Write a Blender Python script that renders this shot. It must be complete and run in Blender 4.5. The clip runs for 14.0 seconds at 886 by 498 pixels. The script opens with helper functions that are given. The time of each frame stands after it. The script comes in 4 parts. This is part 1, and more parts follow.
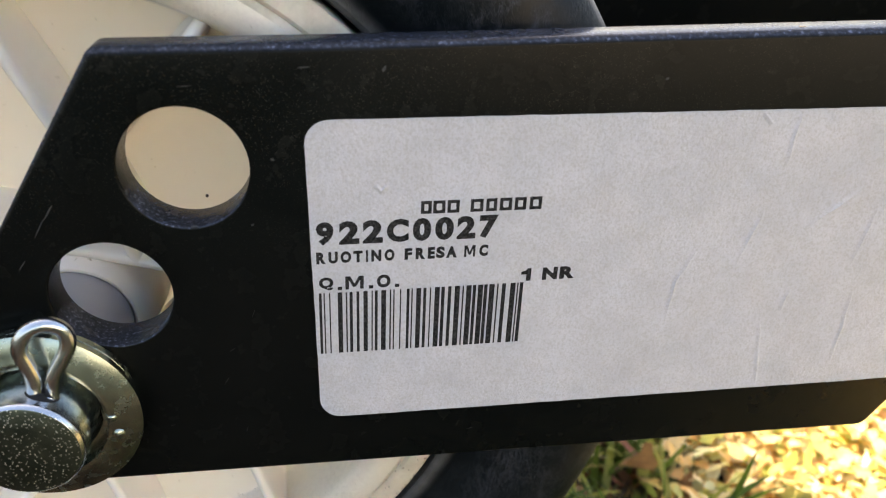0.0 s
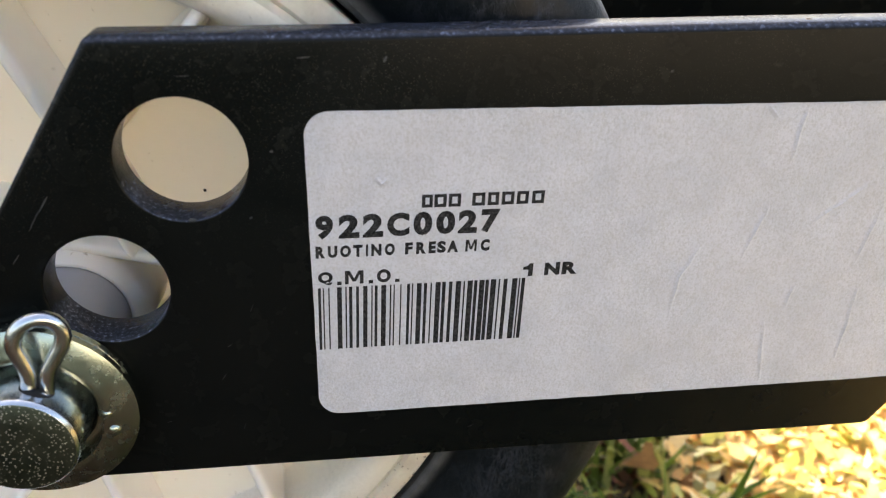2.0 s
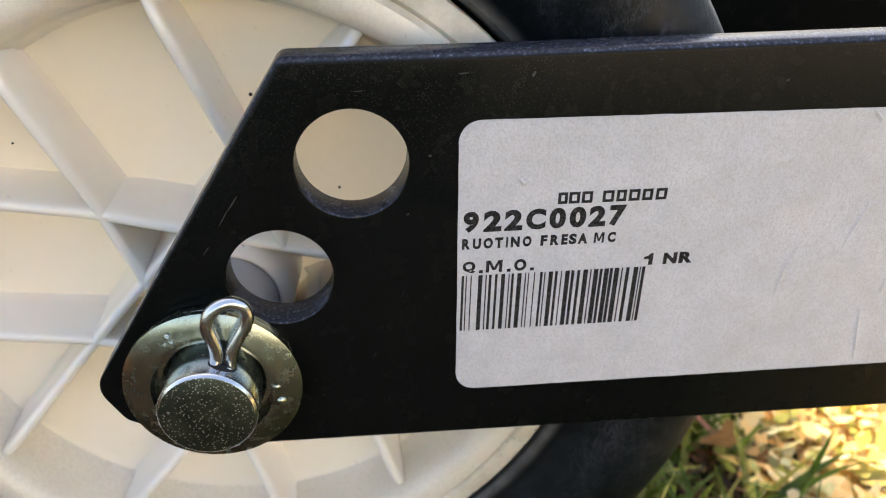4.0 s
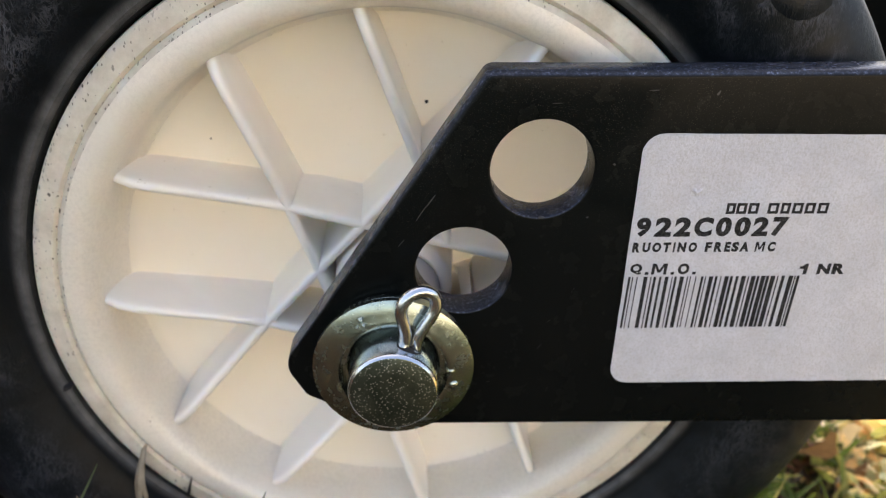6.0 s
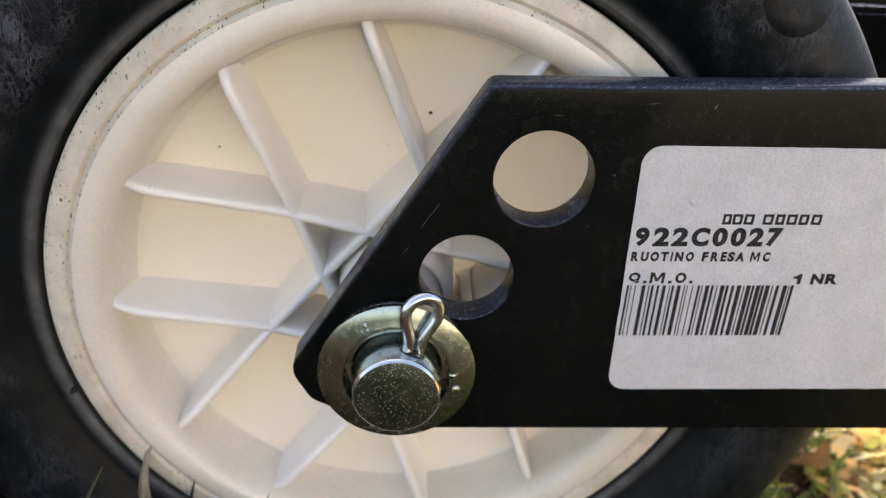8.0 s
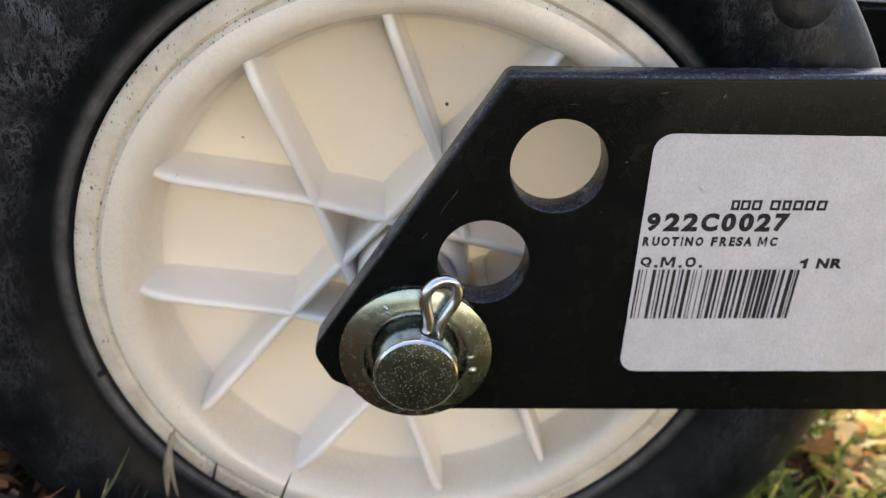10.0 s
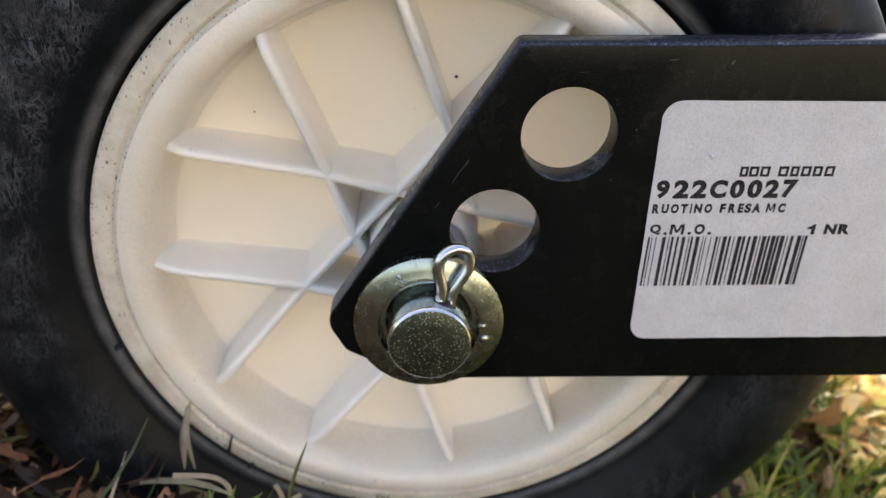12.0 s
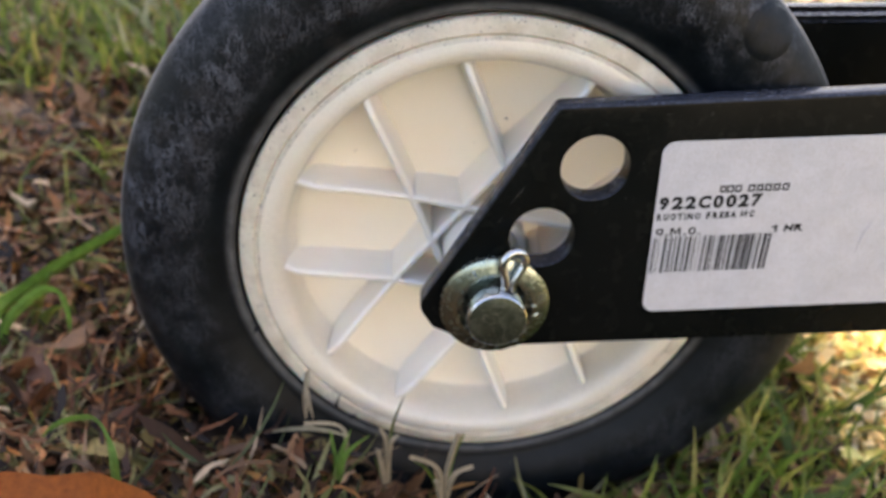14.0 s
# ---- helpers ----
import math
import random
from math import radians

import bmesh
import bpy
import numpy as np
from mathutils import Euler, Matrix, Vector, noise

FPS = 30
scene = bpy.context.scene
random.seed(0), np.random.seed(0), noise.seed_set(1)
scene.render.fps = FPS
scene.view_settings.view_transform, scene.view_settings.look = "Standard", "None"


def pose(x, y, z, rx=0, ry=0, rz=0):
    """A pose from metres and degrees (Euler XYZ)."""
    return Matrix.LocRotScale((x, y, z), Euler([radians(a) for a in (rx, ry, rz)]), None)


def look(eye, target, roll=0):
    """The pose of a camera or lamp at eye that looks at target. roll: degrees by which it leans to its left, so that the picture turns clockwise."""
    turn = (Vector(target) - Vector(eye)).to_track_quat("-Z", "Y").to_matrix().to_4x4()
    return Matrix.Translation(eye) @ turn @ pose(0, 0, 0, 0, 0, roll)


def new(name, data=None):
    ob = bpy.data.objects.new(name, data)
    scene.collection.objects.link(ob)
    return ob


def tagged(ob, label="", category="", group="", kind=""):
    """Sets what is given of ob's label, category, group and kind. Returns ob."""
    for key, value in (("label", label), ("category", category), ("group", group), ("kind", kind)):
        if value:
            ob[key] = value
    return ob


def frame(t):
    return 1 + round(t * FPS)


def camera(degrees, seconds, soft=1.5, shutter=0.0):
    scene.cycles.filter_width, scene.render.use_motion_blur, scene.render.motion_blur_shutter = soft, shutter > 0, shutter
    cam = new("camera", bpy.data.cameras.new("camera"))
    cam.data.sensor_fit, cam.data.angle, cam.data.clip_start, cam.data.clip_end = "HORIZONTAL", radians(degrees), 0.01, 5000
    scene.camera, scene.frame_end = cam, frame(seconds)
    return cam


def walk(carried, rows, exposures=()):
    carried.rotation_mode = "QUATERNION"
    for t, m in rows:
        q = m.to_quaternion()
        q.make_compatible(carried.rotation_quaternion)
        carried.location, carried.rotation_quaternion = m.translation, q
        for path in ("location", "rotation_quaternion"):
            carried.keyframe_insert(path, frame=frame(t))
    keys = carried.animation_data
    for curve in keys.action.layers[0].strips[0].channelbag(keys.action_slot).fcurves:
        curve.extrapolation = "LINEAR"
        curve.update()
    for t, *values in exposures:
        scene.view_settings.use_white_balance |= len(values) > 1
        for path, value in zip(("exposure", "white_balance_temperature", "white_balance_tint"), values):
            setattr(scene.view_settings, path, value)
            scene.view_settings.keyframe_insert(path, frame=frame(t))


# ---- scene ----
cam = camera(58.0, 14.0, 1.1)
# seconds, eye, tilt, lean, turn
PATH = [
    (0, 0.0023, -0.1279, 0.2216, 62.50, -2.39, -7.78),
    (0.5, 0.0021, -0.1268, 0.2206, 62.53, -2.44, -8.14),
    (1, 0.0022, -0.1264, 0.2201, 62.64, -2.33, -8.15),
    (1.5, 0.0018, -0.1264, 0.2195, 62.40, -2.46, -7.78),
    (2, 0.0020, -0.1267, 0.2195, 62.63, -2.59, -7.84),
    (2.5, 0.0019, -0.1268, 0.2190, 62.72, -2.70, -7.83),
    (3, 0.0024, -0.1259, 0.2211, 62.54, -2.53, -8.12),
    (3.5, -0.0026, -0.1297, 0.2194, 63.17, -2.59, -8.55),
    (4, -0.0203, -0.1388, 0.2278, 61.55, -1.39, -5.93),
    (4.2, -0.0244, -0.1428, 0.2299, 61.62, -0.93, -4.61),
    (6.3, -0.0536, -0.1498, 0.2315, 62.14, -2.55, -2.56),
    (6.5, -0.0545, -0.1491, 0.2316, 62.26, -2.90, -2.71),
    (7, -0.0542, -0.1520, 0.2331, 62.71, -3.03, -2.64),
    (7.5, -0.0530, -0.1525, 0.2323, 62.88, -3.08, -2.63),
    (9.8, -0.0561, -0.1614, 0.2332, 62.93, -2.59, -2.38),
    (10, -0.0568, -0.1609, 0.2322, 62.89, -2.87, -2.45),
    (10.5, -0.0557, -0.1609, 0.2330, 62.30, -2.37, -1.96),
    (11, -0.0570, -0.1607, 0.2331, 62.29, -2.36, -2.21),
    (11.5, -0.0573, -0.1615, 0.2317, 62.40, -2.28, -2.34),
    (12, -0.0591, -0.1649, 0.2294, 62.03, -2.27, -2.57),
    (12.5, -0.0581, -0.1687, 0.2315, 62.11, -2.54, -2.52),
    (13, -0.0624, -0.1797, 0.2391, 61.65, -2.18, -2.42),
    (13.5, -0.0719, -0.1989, 0.2499, 61.02, -1.15, -2.08),
    (14, -0.0798, -0.2197, 0.2713, 59.78, -0.33, -2.91),
]
walk(cam, [(t, pose(x, y, z, a, b, c)) for t, x, y, z, a, b, c in PATH], [(0, 1.96, 7800, 15), (3.2, 1.96, 7800, 15), (4.2, 2.00, 7850, 16), (7, 1.94, 7850, 18), (10, 1.94, 7850, 19), (12, 1.90, 7850, 19), (13, 1.91, 7800, 19), (14, 2.03, 7750, 19)])

# focus on the label, with a small aperture
cam.data.dof.use_dof = True
cam.data.dof.focus_distance = 0.156
cam.data.dof.aperture_fstop = 18.0

# ---------------------------------------------------------------- light
SUN_TURN, SUN_HIGH = radians(-17.0), radians(52.0)
world = bpy.data.worlds.new("sky")
scene.world = world
world.use_nodes = True
wn = world.node_tree
sky = wn.nodes.new("ShaderNodeTexSky")
sky.sky_type = "NISHITA"
sky.sun_disc = False
sky.sun_elevation = SUN_HIGH
sky.sun_rotation = SUN_TURN
sky.air_density, sky.dust_density = 1.0, 3.0
wn.links.new(sky.outputs[0], wn.nodes["Background"].inputs[0])
wn.nodes["Background"].inputs[1].default_value = 0.15

sun_data = bpy.data.lights.new("sun", "SUN")
sun_data.energy, sun_data.angle, sun_data.color = 5.0, radians(0.6), (1.0, 0.86, 0.62)
sun = new("sun", sun_data)
sun_way = Vector((math.sin(SUN_TURN) * math.cos(SUN_HIGH), math.cos(SUN_TURN) * math.cos(SUN_HIGH), math.sin(SUN_HIGH)))
sun.matrix_world = look(sun_way * 6, (0, 0, 0))


# ---------------------------------------------------------------- materials
def material(name, colour, rough=0.5, metal=0.0):
    m = bpy.data.materials.new(name)
    m.use_nodes = True
    b = m.node_tree.nodes["Principled BSDF"]
    b.inputs["Base Color"].default_value = (*colour, 1)
    b.inputs["Roughness"].default_value = rough
    b.inputs["Metallic"].default_value = metal
    return m, m.node_tree, b


def add(nt, kind, **values):
    n = nt.nodes.new(kind)
    for k, v in values.items():
        n.inputs[k].default_value = v
    return n


def coords(nt):
    return nt.nodes.new("ShaderNodeTexCoord").outputs["Object"]


def grain(nt, scale, detail=4.0, rough=0.6, stretch=None):
    """Noise at that many lumps a metre; returns its value socket."""
    n = add(nt, "ShaderNodeTexNoise", Scale=scale, Detail=detail, Roughness=rough)
    where = coords(nt)
    if stretch:
        mp = nt.nodes.new("ShaderNodeMapping")
        mp.inputs["Scale"].default_value = stretch
        nt.links.new(where, mp.inputs[0])
        where = mp.outputs[0]
    nt.links.new(where, n.inputs["Vector"])
    return n.outputs["Fac"]


def ramp(nt, socket, stops):
    r = nt.nodes.new("ShaderNodeValToRGB")
    e = r.color_ramp.elements
    while len(e) < len(stops):
        e.new(0.5)
    for el, (p, c) in zip(e, stops):
        el.position = p
        el.color = (*c, 1) if len(c) == 3 else c
    nt.links.new(socket, r.inputs[0])
    return r.outputs[0]


def grey(*pairs):
    return [(p, (v, v, v)) for p, v in pairs]


def mix(nt, fac, a, b):
    m = nt.nodes.new("ShaderNodeMix")
    m.data_type = "RGBA"
    for sock, v in ((m.inputs[0], fac), (m.inputs[6], a), (m.inputs[7], b)):
        if isinstance(v, (tuple, float)):
            sock.default_value = (*v, 1) if isinstance(v, tuple) else v
        else:
            nt.links.new(v, sock)
    return m.outputs[2]


def bump(nt, b, socket, strength, distance):
    n = add(nt, "ShaderNodeBump", Strength=strength, Distance=distance)
    nt.links.new(socket, n.inputs["Height"])
    old = b.inputs["Normal"]
    if old.is_linked:
        nt.links.new(old.links[0].from_socket, n.inputs["Normal"])
    nt.links.new(n.outputs[0], old)


def black_paint(name, dusty):
    m, nt, b = material(name, (0.008, 0.008, 0.008), 0.36)
    b.inputs["Specular IOR Level"].default_value = 0.07 + 0.03 * dusty
    specks = ramp(nt, grain(nt, 4200, 2, 0.5), grey((0.0, 0), (0.53, 0), (0.72, 1)))
    # more dust towards the upper edge, with an uneven border
    lot = nt.nodes.new("ShaderNodeSeparateXYZ")
    nt.links.new(coords(nt), lot.inputs[0])
    high = add(nt, "ShaderNodeMapRange")
    for k, v in zip(("From Min", "From Max", "To Min", "To Max"), (-0.045, 0.030, 0.0, 1.0)):
        high.inputs[k].default_value = v
    nt.links.new(lot.outputs["Z"], high.inputs["Value"])
    area = times(nt, ramp(nt, grain(nt, 42, 4), grey((0.32, 0.25), (0.6, 1))), ramp(nt, high.outputs[0], grey((0.0, 0.10), (0.5, 0.22), (0.8, 1))))
    # fewer dust specks towards +x
    along = add(nt, "ShaderNodeMapRange")
    for k, v in zip(("From Min", "From Max", "To Min", "To Max"), (0.055, 0.105, 1.0, 0.25)):
        along.inputs[k].default_value = v
    nt.links.new(lot.outputs["X"], along.inputs["Value"])
    area = times(nt, area, along.outputs[0])
    dots = add(nt, "ShaderNodeTexVoronoi", Scale=3300.0)
    nt.links.new(coords(nt), dots.inputs["Vector"])
    dots = times(nt, ramp(nt, dots.outputs["Distance"], grey((0.0, 1), (0.14, 1), (0.25, 0))), ramp(nt, dots.outputs["Color"], grey((0.52, 0), (0.66, 1))))
    dust = nt.nodes.new("ShaderNodeMath")
    dust.operation = "MULTIPLY"
    both = nt.nodes.new("ShaderNodeMath")
    both.operation = "MAXIMUM"
    nt.links.new(mixed_half(nt, specks, 0.12), both.inputs[0])
    nt.links.new(dots, both.inputs[1])
    nt.links.new(both.outputs[0], dust.inputs[0])
    nt.links.new(area, dust.inputs[1])
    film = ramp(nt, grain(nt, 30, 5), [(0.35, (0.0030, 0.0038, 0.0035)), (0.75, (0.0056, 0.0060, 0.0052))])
    # settled dust on the upper edges, with a bluish sky sheen put into its colour
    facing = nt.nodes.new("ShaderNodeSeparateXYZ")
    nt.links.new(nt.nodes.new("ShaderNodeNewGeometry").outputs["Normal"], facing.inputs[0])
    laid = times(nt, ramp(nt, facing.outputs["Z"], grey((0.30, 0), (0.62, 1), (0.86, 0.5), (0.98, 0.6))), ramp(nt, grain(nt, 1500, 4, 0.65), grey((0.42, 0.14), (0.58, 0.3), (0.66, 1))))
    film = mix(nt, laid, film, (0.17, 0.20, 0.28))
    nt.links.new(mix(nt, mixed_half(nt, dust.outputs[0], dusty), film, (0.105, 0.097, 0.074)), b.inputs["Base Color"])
    nt.links.new(ramp(nt, grain(nt, 140, 4), grey((0.3, 0.20), (0.75, 0.32))), b.inputs["Roughness"])
    bump(nt, b, grain(nt, 2600, 3), 0.14, 0.00015)
    scr = grain(nt, 260, 2, 0.5, (1.0, 1.0, 0.12))
    bump(nt, b, scr, 0.05, 0.0004)
    return m


def paper():
    m, nt, b = material("label_paper", (0.74, 0.74, 0.76), 0.55)
    clean = ramp(nt, grain(nt, 75, 8, 0.78), [(0.28, (0.49, 0.49, 0.50)), (0.6, (0.605, 0.60, 0.62))])
    specks = ramp(nt, grain(nt, 2100, 3, 0.6), grey((0.0, 1), (0.36, 1), (0.54, 0)))
    nt.links.new(mix(nt, mixed_half(nt, specks, 0.5), clean, (0.43, 0.415, 0.38)), b.inputs["Base Color"])
    bump(nt, b, grain(nt, 1500, 4, 0.7), 0.55, 0.0004)
    bump(nt, b, grain(nt, 60, 3), 0.40, 0.0010)
    return m


def mixed_half(nt, socket, amount):
    n = nt.nodes.new("ShaderNodeMath")
    n.operation = "MULTIPLY"
    nt.links.new(socket, n.inputs[0])
    n.inputs[1].default_value = amount
    return n.outputs[0]


def ink():
    m, nt, b = material("black_print", (0.006, 0.006, 0.006), 0.7)
    b.inputs["Specular IOR Level"].default_value = 0.2
    nt.links.new(ramp(nt, grain(nt, 2400, 3), [(0.40, (0.004, 0.004, 0.004)), (0.72, (0.060, 0.058, 0.056))]), b.inputs["Base Color"])
    return m


def zinc(name, tone, rough):
    m, nt, b = material(name, tone, rough, 1.0)
    light = tuple(min(1.0, c * 1.06) for c in tone)
    dark = tuple(c * 0.92 for c in tone)
    nt.links.new(ramp(nt, grain(nt, 130, 5, 0.7), [(0.32, dark), (0.66, light)]), b.inputs["Base Color"])
    nt.links.new(ramp(nt, grain(nt, 420, 4), grey((0.3, rough * 0.8), (0.75, rough * 1.5))), b.inputs["Roughness"])
    bump(nt, b, grain(nt, 500, 3), 0.025, 0.0002)
    bump(nt, b, grain(nt, 700, 4, 0.6, (1.0, 1.0, 0.15)), 0.03, 0.0002)
    return m


def pitted_zinc():
    m, nt, b = material("pitted_steel_face", (0.2, 0.22, 0.17), 0.42, 1.0)
    vor = add(nt, "ShaderNodeTexVoronoi", Scale=1700.0)
    nt.links.new(coords(nt), vor.inputs["Vector"])
    spots = ramp(nt, vor.outputs["Distance"], grey((0.0, 1), (0.20, 1), (0.30, 0)))
    area = ramp(nt, grain(nt, 480, 3), grey((0.38, 0), (0.5, 1)))
    both = nt.nodes.new("ShaderNodeMath")
    both.operation = "MULTIPLY"
    nt.links.new(spots, both.inputs[0])
    nt.links.new(area, both.inputs[1])
    base = ramp(nt, grain(nt, 160, 4), [(0.3, (0.055, 0.068, 0.050)), (0.7, (0.125, 0.145, 0.105))])
    nt.links.new(mix(nt, both.outputs[0], base, (0.55, 0.54, 0.44)), b.inputs["Base Color"])
    bump(nt, b, both.outputs[0], 0.5, 0.0003)
    bump(nt, b, grain(nt, 900, 3), 0.25, 0.0002)
    return m


def plastic(name, low, high, thin=0.0, tint=(0.88, 0.78, 0.52), grime=0.0):
    m, nt, b = material(name, high, 0.42)
    tone = ramp(nt, grain(nt, 22, 5, 0.6), [(0.3, low), (0.65, high)])
    dirt = ramp(nt, grain(nt, 420, 5, 0.7), grey((0.0, 1), (0.24, 1), (0.33, 0)))
    if grime:
        smut = times(nt, ramp(nt, grain(nt, 1100, 5, 0.75), grey((0.44, 0), (0.62, grime))), ramp(nt, grain(nt, 35, 4), grey((0.35, 0.3), (0.6, 1))))
        tone = mix(nt, smut, tone, (0.30, 0.25, 0.17))
    nt.links.new(mix(nt, dirt, tone, (0.34, 0.27, 0.17)), b.inputs["Base Color"])
    nt.links.new(ramp(nt, grain(nt, 90, 4), grey((0.3, 0.28), (0.7, 0.46))), b.inputs["Roughness"])
    b.inputs["Subsurface Weight"].default_value = 0.25
    b.inputs["Coat Weight"].default_value = 0.6
    b.inputs["Coat Roughness"].default_value = 0.13
    b.inputs["Subsurface Radius"].default_value = (1.0, 0.7, 0.4)
    b.inputs["Subsurface Scale"].default_value = 0.004
    bump(nt, b, grain(nt, 330, 4), 0.10, 0.0003)
    bump(nt, b, grain(nt, 45, 3), 0.12, 0.001)
    if thin:
        glow = add(nt, "ShaderNodeBsdfTranslucent", Color=(*tint, 1))
        both = nt.nodes.new("ShaderNodeMixShader")
        both.inputs[0].default_value = thin
        nt.links.new(b.outputs[0], both.inputs[1])
        nt.links.new(glow.outputs[0], both.inputs[2])
        nt.links.new(both.outputs[0], nt.nodes["Material Output"].inputs[0])
    return m


def worn_plastic():
    """The rim's outer band: the same plastic, chipped and freckled with dirt."""
    m, nt, b = material("worn_cream_plastic", (0.70, 0.64, 0.52), 0.5)
    tone = ramp(nt, grain(nt, 90, 6, 0.7), [(0.32, (0.50, 0.44, 0.33)), (0.6, (0.68, 0.62, 0.50))])
    pits = []
    for scale, size in ((600.0, 0.25), (1250.0, 0.27)):
        warp = nt.nodes.new("ShaderNodeMapping")
        warp.inputs["Scale"].default_value = (1.0, 0.8, 0.6)
        nt.links.new(coords(nt), warp.inputs[0])
        vor = add(nt, "ShaderNodeTexVoronoi", Scale=scale)
        rag = add(nt, "ShaderNodeTexNoise", Scale=scale * 2.6, Detail=3.0)
        nt.links.new(warp.outputs[0], rag.inputs["Vector"])
        off = nt.nodes.new("ShaderNodeVectorMath")
        off.operation = "MULTIPLY_ADD"
        nt.links.new(rag.outputs["Color"], off.inputs[0])
        off.inputs[1].default_value = (0.55 / scale,) * 3
        nt.links.new(warp.outputs[0], off.inputs[2])
        nt.links.new(off.outputs[0], vor.inputs["Vector"])
        spot = ramp(nt, vor.outputs["Distance"], grey((0.0, 1), (size * 0.7, 1), (size, 0)))
        pick = ramp(nt, vor.outputs["Color"], grey((0.42, 0), (0.47, 1)))
        pits.append(times(nt, spot, pick))
    area = ramp(nt, grain(nt, 24, 3), grey((0.42, 0.05), (0.55, 1)))
    one = nt.nodes.new("ShaderNodeMath")
    one.operation = "MAXIMUM"
    nt.links.new(pits[0], one.inputs[0])
    nt.links.new(pits[1], one.inputs[1])
    both = times(nt, one.outputs[0], area)
    nt.links.new(mix(nt, both, tone, (0.07, 0.055, 0.038)), b.inputs["Base Color"])
    b.inputs["Subsurface Weight"].default_value = 0.2
    b.inputs["Subsurface Scale"].default_value = 0.003
    bump(nt, b, grain(nt, 500, 4), 0.25, 0.0004)
    return m


def times(nt, a, b):
    n = nt.nodes.new("ShaderNodeMath")
    n.operation = "MULTIPLY"
    nt.links.new(a, n.inputs[0])
    nt.links.new(b, n.inputs[1])
    return n.outputs[0]


def fibres(nt, scale, turn):
    """Fine crossed streaks, as of dust dragged over rubber."""
    mp = nt.nodes.new("ShaderNodeMapping")
    mp.inputs["Rotation"].default_value = (0, turn, 0)
    mp.inputs["Scale"].default_value = (1.0, 1.0, 0.38)
    nt.links.new(coords(nt), mp.inputs[0])
    n = add(nt, "ShaderNodeTexNoise", Scale=scale, Detail=5.0, Roughness=0.65, Distortion=0.5)
    nt.links.new(mp.outputs[0], n.inputs["Vector"])
    return n.outputs["Fac"]


def rubber(name, dust):
    m, nt, b = material(name, (0.010, 0.011, 0.013), 0.62)
    b.inputs["Specular IOR Level"].default_value = 0.22
    # dust clings to the outer part of the sidewall, in patches
    flat = nt.nodes.new("ShaderNodeVectorMath")
    flat.operation = "MULTIPLY"
    flat.inputs[1].default_value = (1, 0, 1)
    nt.links.new(coords(nt), flat.inputs[0])
    far = nt.nodes.new("ShaderNodeVectorMath")
    far.operation = "LENGTH"
    nt.links.new(flat.outputs[0], far.inputs[0])
    grown = nt.nodes.new("ShaderNodeMath")
    grown.operation = "MULTIPLY"
    nt.links.new(far.outputs["Value"], grown.inputs[0])
    grown.inputs[1].default_value = 5.0
    outer = ramp(nt, grown.outputs[0], grey((0.470, 0.04), (0.500, 1), (0.60, 1), (0.622, 0.4)))
    tread = ramp(nt, grown.outputs[0], grey((0.6125, 0), (0.6165, 1)))
    big = times(nt, ramp(nt, grain(nt, 22, 6, 0.7), grey((0.38, 0), (0.58, 1))), outer)
    # the dust marks grow stronger towards the upper half
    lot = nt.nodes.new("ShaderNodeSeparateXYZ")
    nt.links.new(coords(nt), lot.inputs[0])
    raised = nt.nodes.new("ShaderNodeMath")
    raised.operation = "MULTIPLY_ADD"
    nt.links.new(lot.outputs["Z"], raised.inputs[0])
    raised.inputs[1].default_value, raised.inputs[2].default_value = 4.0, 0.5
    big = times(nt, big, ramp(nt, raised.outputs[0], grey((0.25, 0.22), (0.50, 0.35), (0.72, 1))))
    # thin dragged lines over a grainy film
    drag = []
    for turn, scale in ((0.65, 190), (0.9, 420), (-0.5, 300)):
        drag.append(ramp(nt, fibres(nt, scale, turn), grey((0.470, 0), (0.5, 1), (0.530, 0))))
    top = drag[0]
    for more in drag[1:]:
        both = nt.nodes.new("ShaderNodeMath")
        both.operation = "MAXIMUM"
        nt.links.new(top, both.inputs[0])
        nt.links.new(mixed_half(nt, more, 0.8), both.inputs[1])
        top = both.outputs[0]
    film = times(nt, ramp(nt, grain(nt, 85, 7, 0.75), grey((0.45, 0.02), (0.63, 0.24))), ramp(nt, grain(nt, 800, 5, 0.75), grey((0.46, 0.05), (0.56, 1))))
    top = times(nt, top, ramp(nt, grain(nt, 120, 4), grey((0.38, 0.1), (0.58, 1))))
    cloud = nt.nodes.new("ShaderNodeMath")
    cloud.operation = "MAXIMUM"
    nt.links.new(top, cloud.inputs[0])
    nt.links.new(film, cloud.inputs[1])
    top = cloud
    streaks = times(nt, big, top.outputs[0])
    smear = times(nt, ramp(nt, grain(nt, 19, 3), grey((0.58, 0), (0.72, 0.7))), ramp(nt, grain(nt, 160, 4), grey((0.3, 0.3), (0.7, 0.8))))
    base = ramp(nt, grain(nt, 60, 4), [(0.3, (0.0015, 0.0028, 0.0036)), (0.7, (0.0042, 0.0066, 0.0084))])
    dusty = mix(nt, mixed_half(nt, streaks, dust), base, (0.125, 0.134, 0.158))
    bead = ramp(nt, grown.outputs[0], grey((0.4330, 0), (0.4345, 1), (0.4430, 0.9), (0.4510, 0)))
    dusty = mix(nt, mixed_half(nt, bead, 0.8 * dust), dusty, ramp(nt, grain(nt, 130, 6, 0.7), [(0.35, (0.060, 0.060, 0.058)), (0.65, (0.135, 0.134, 0.128))]))
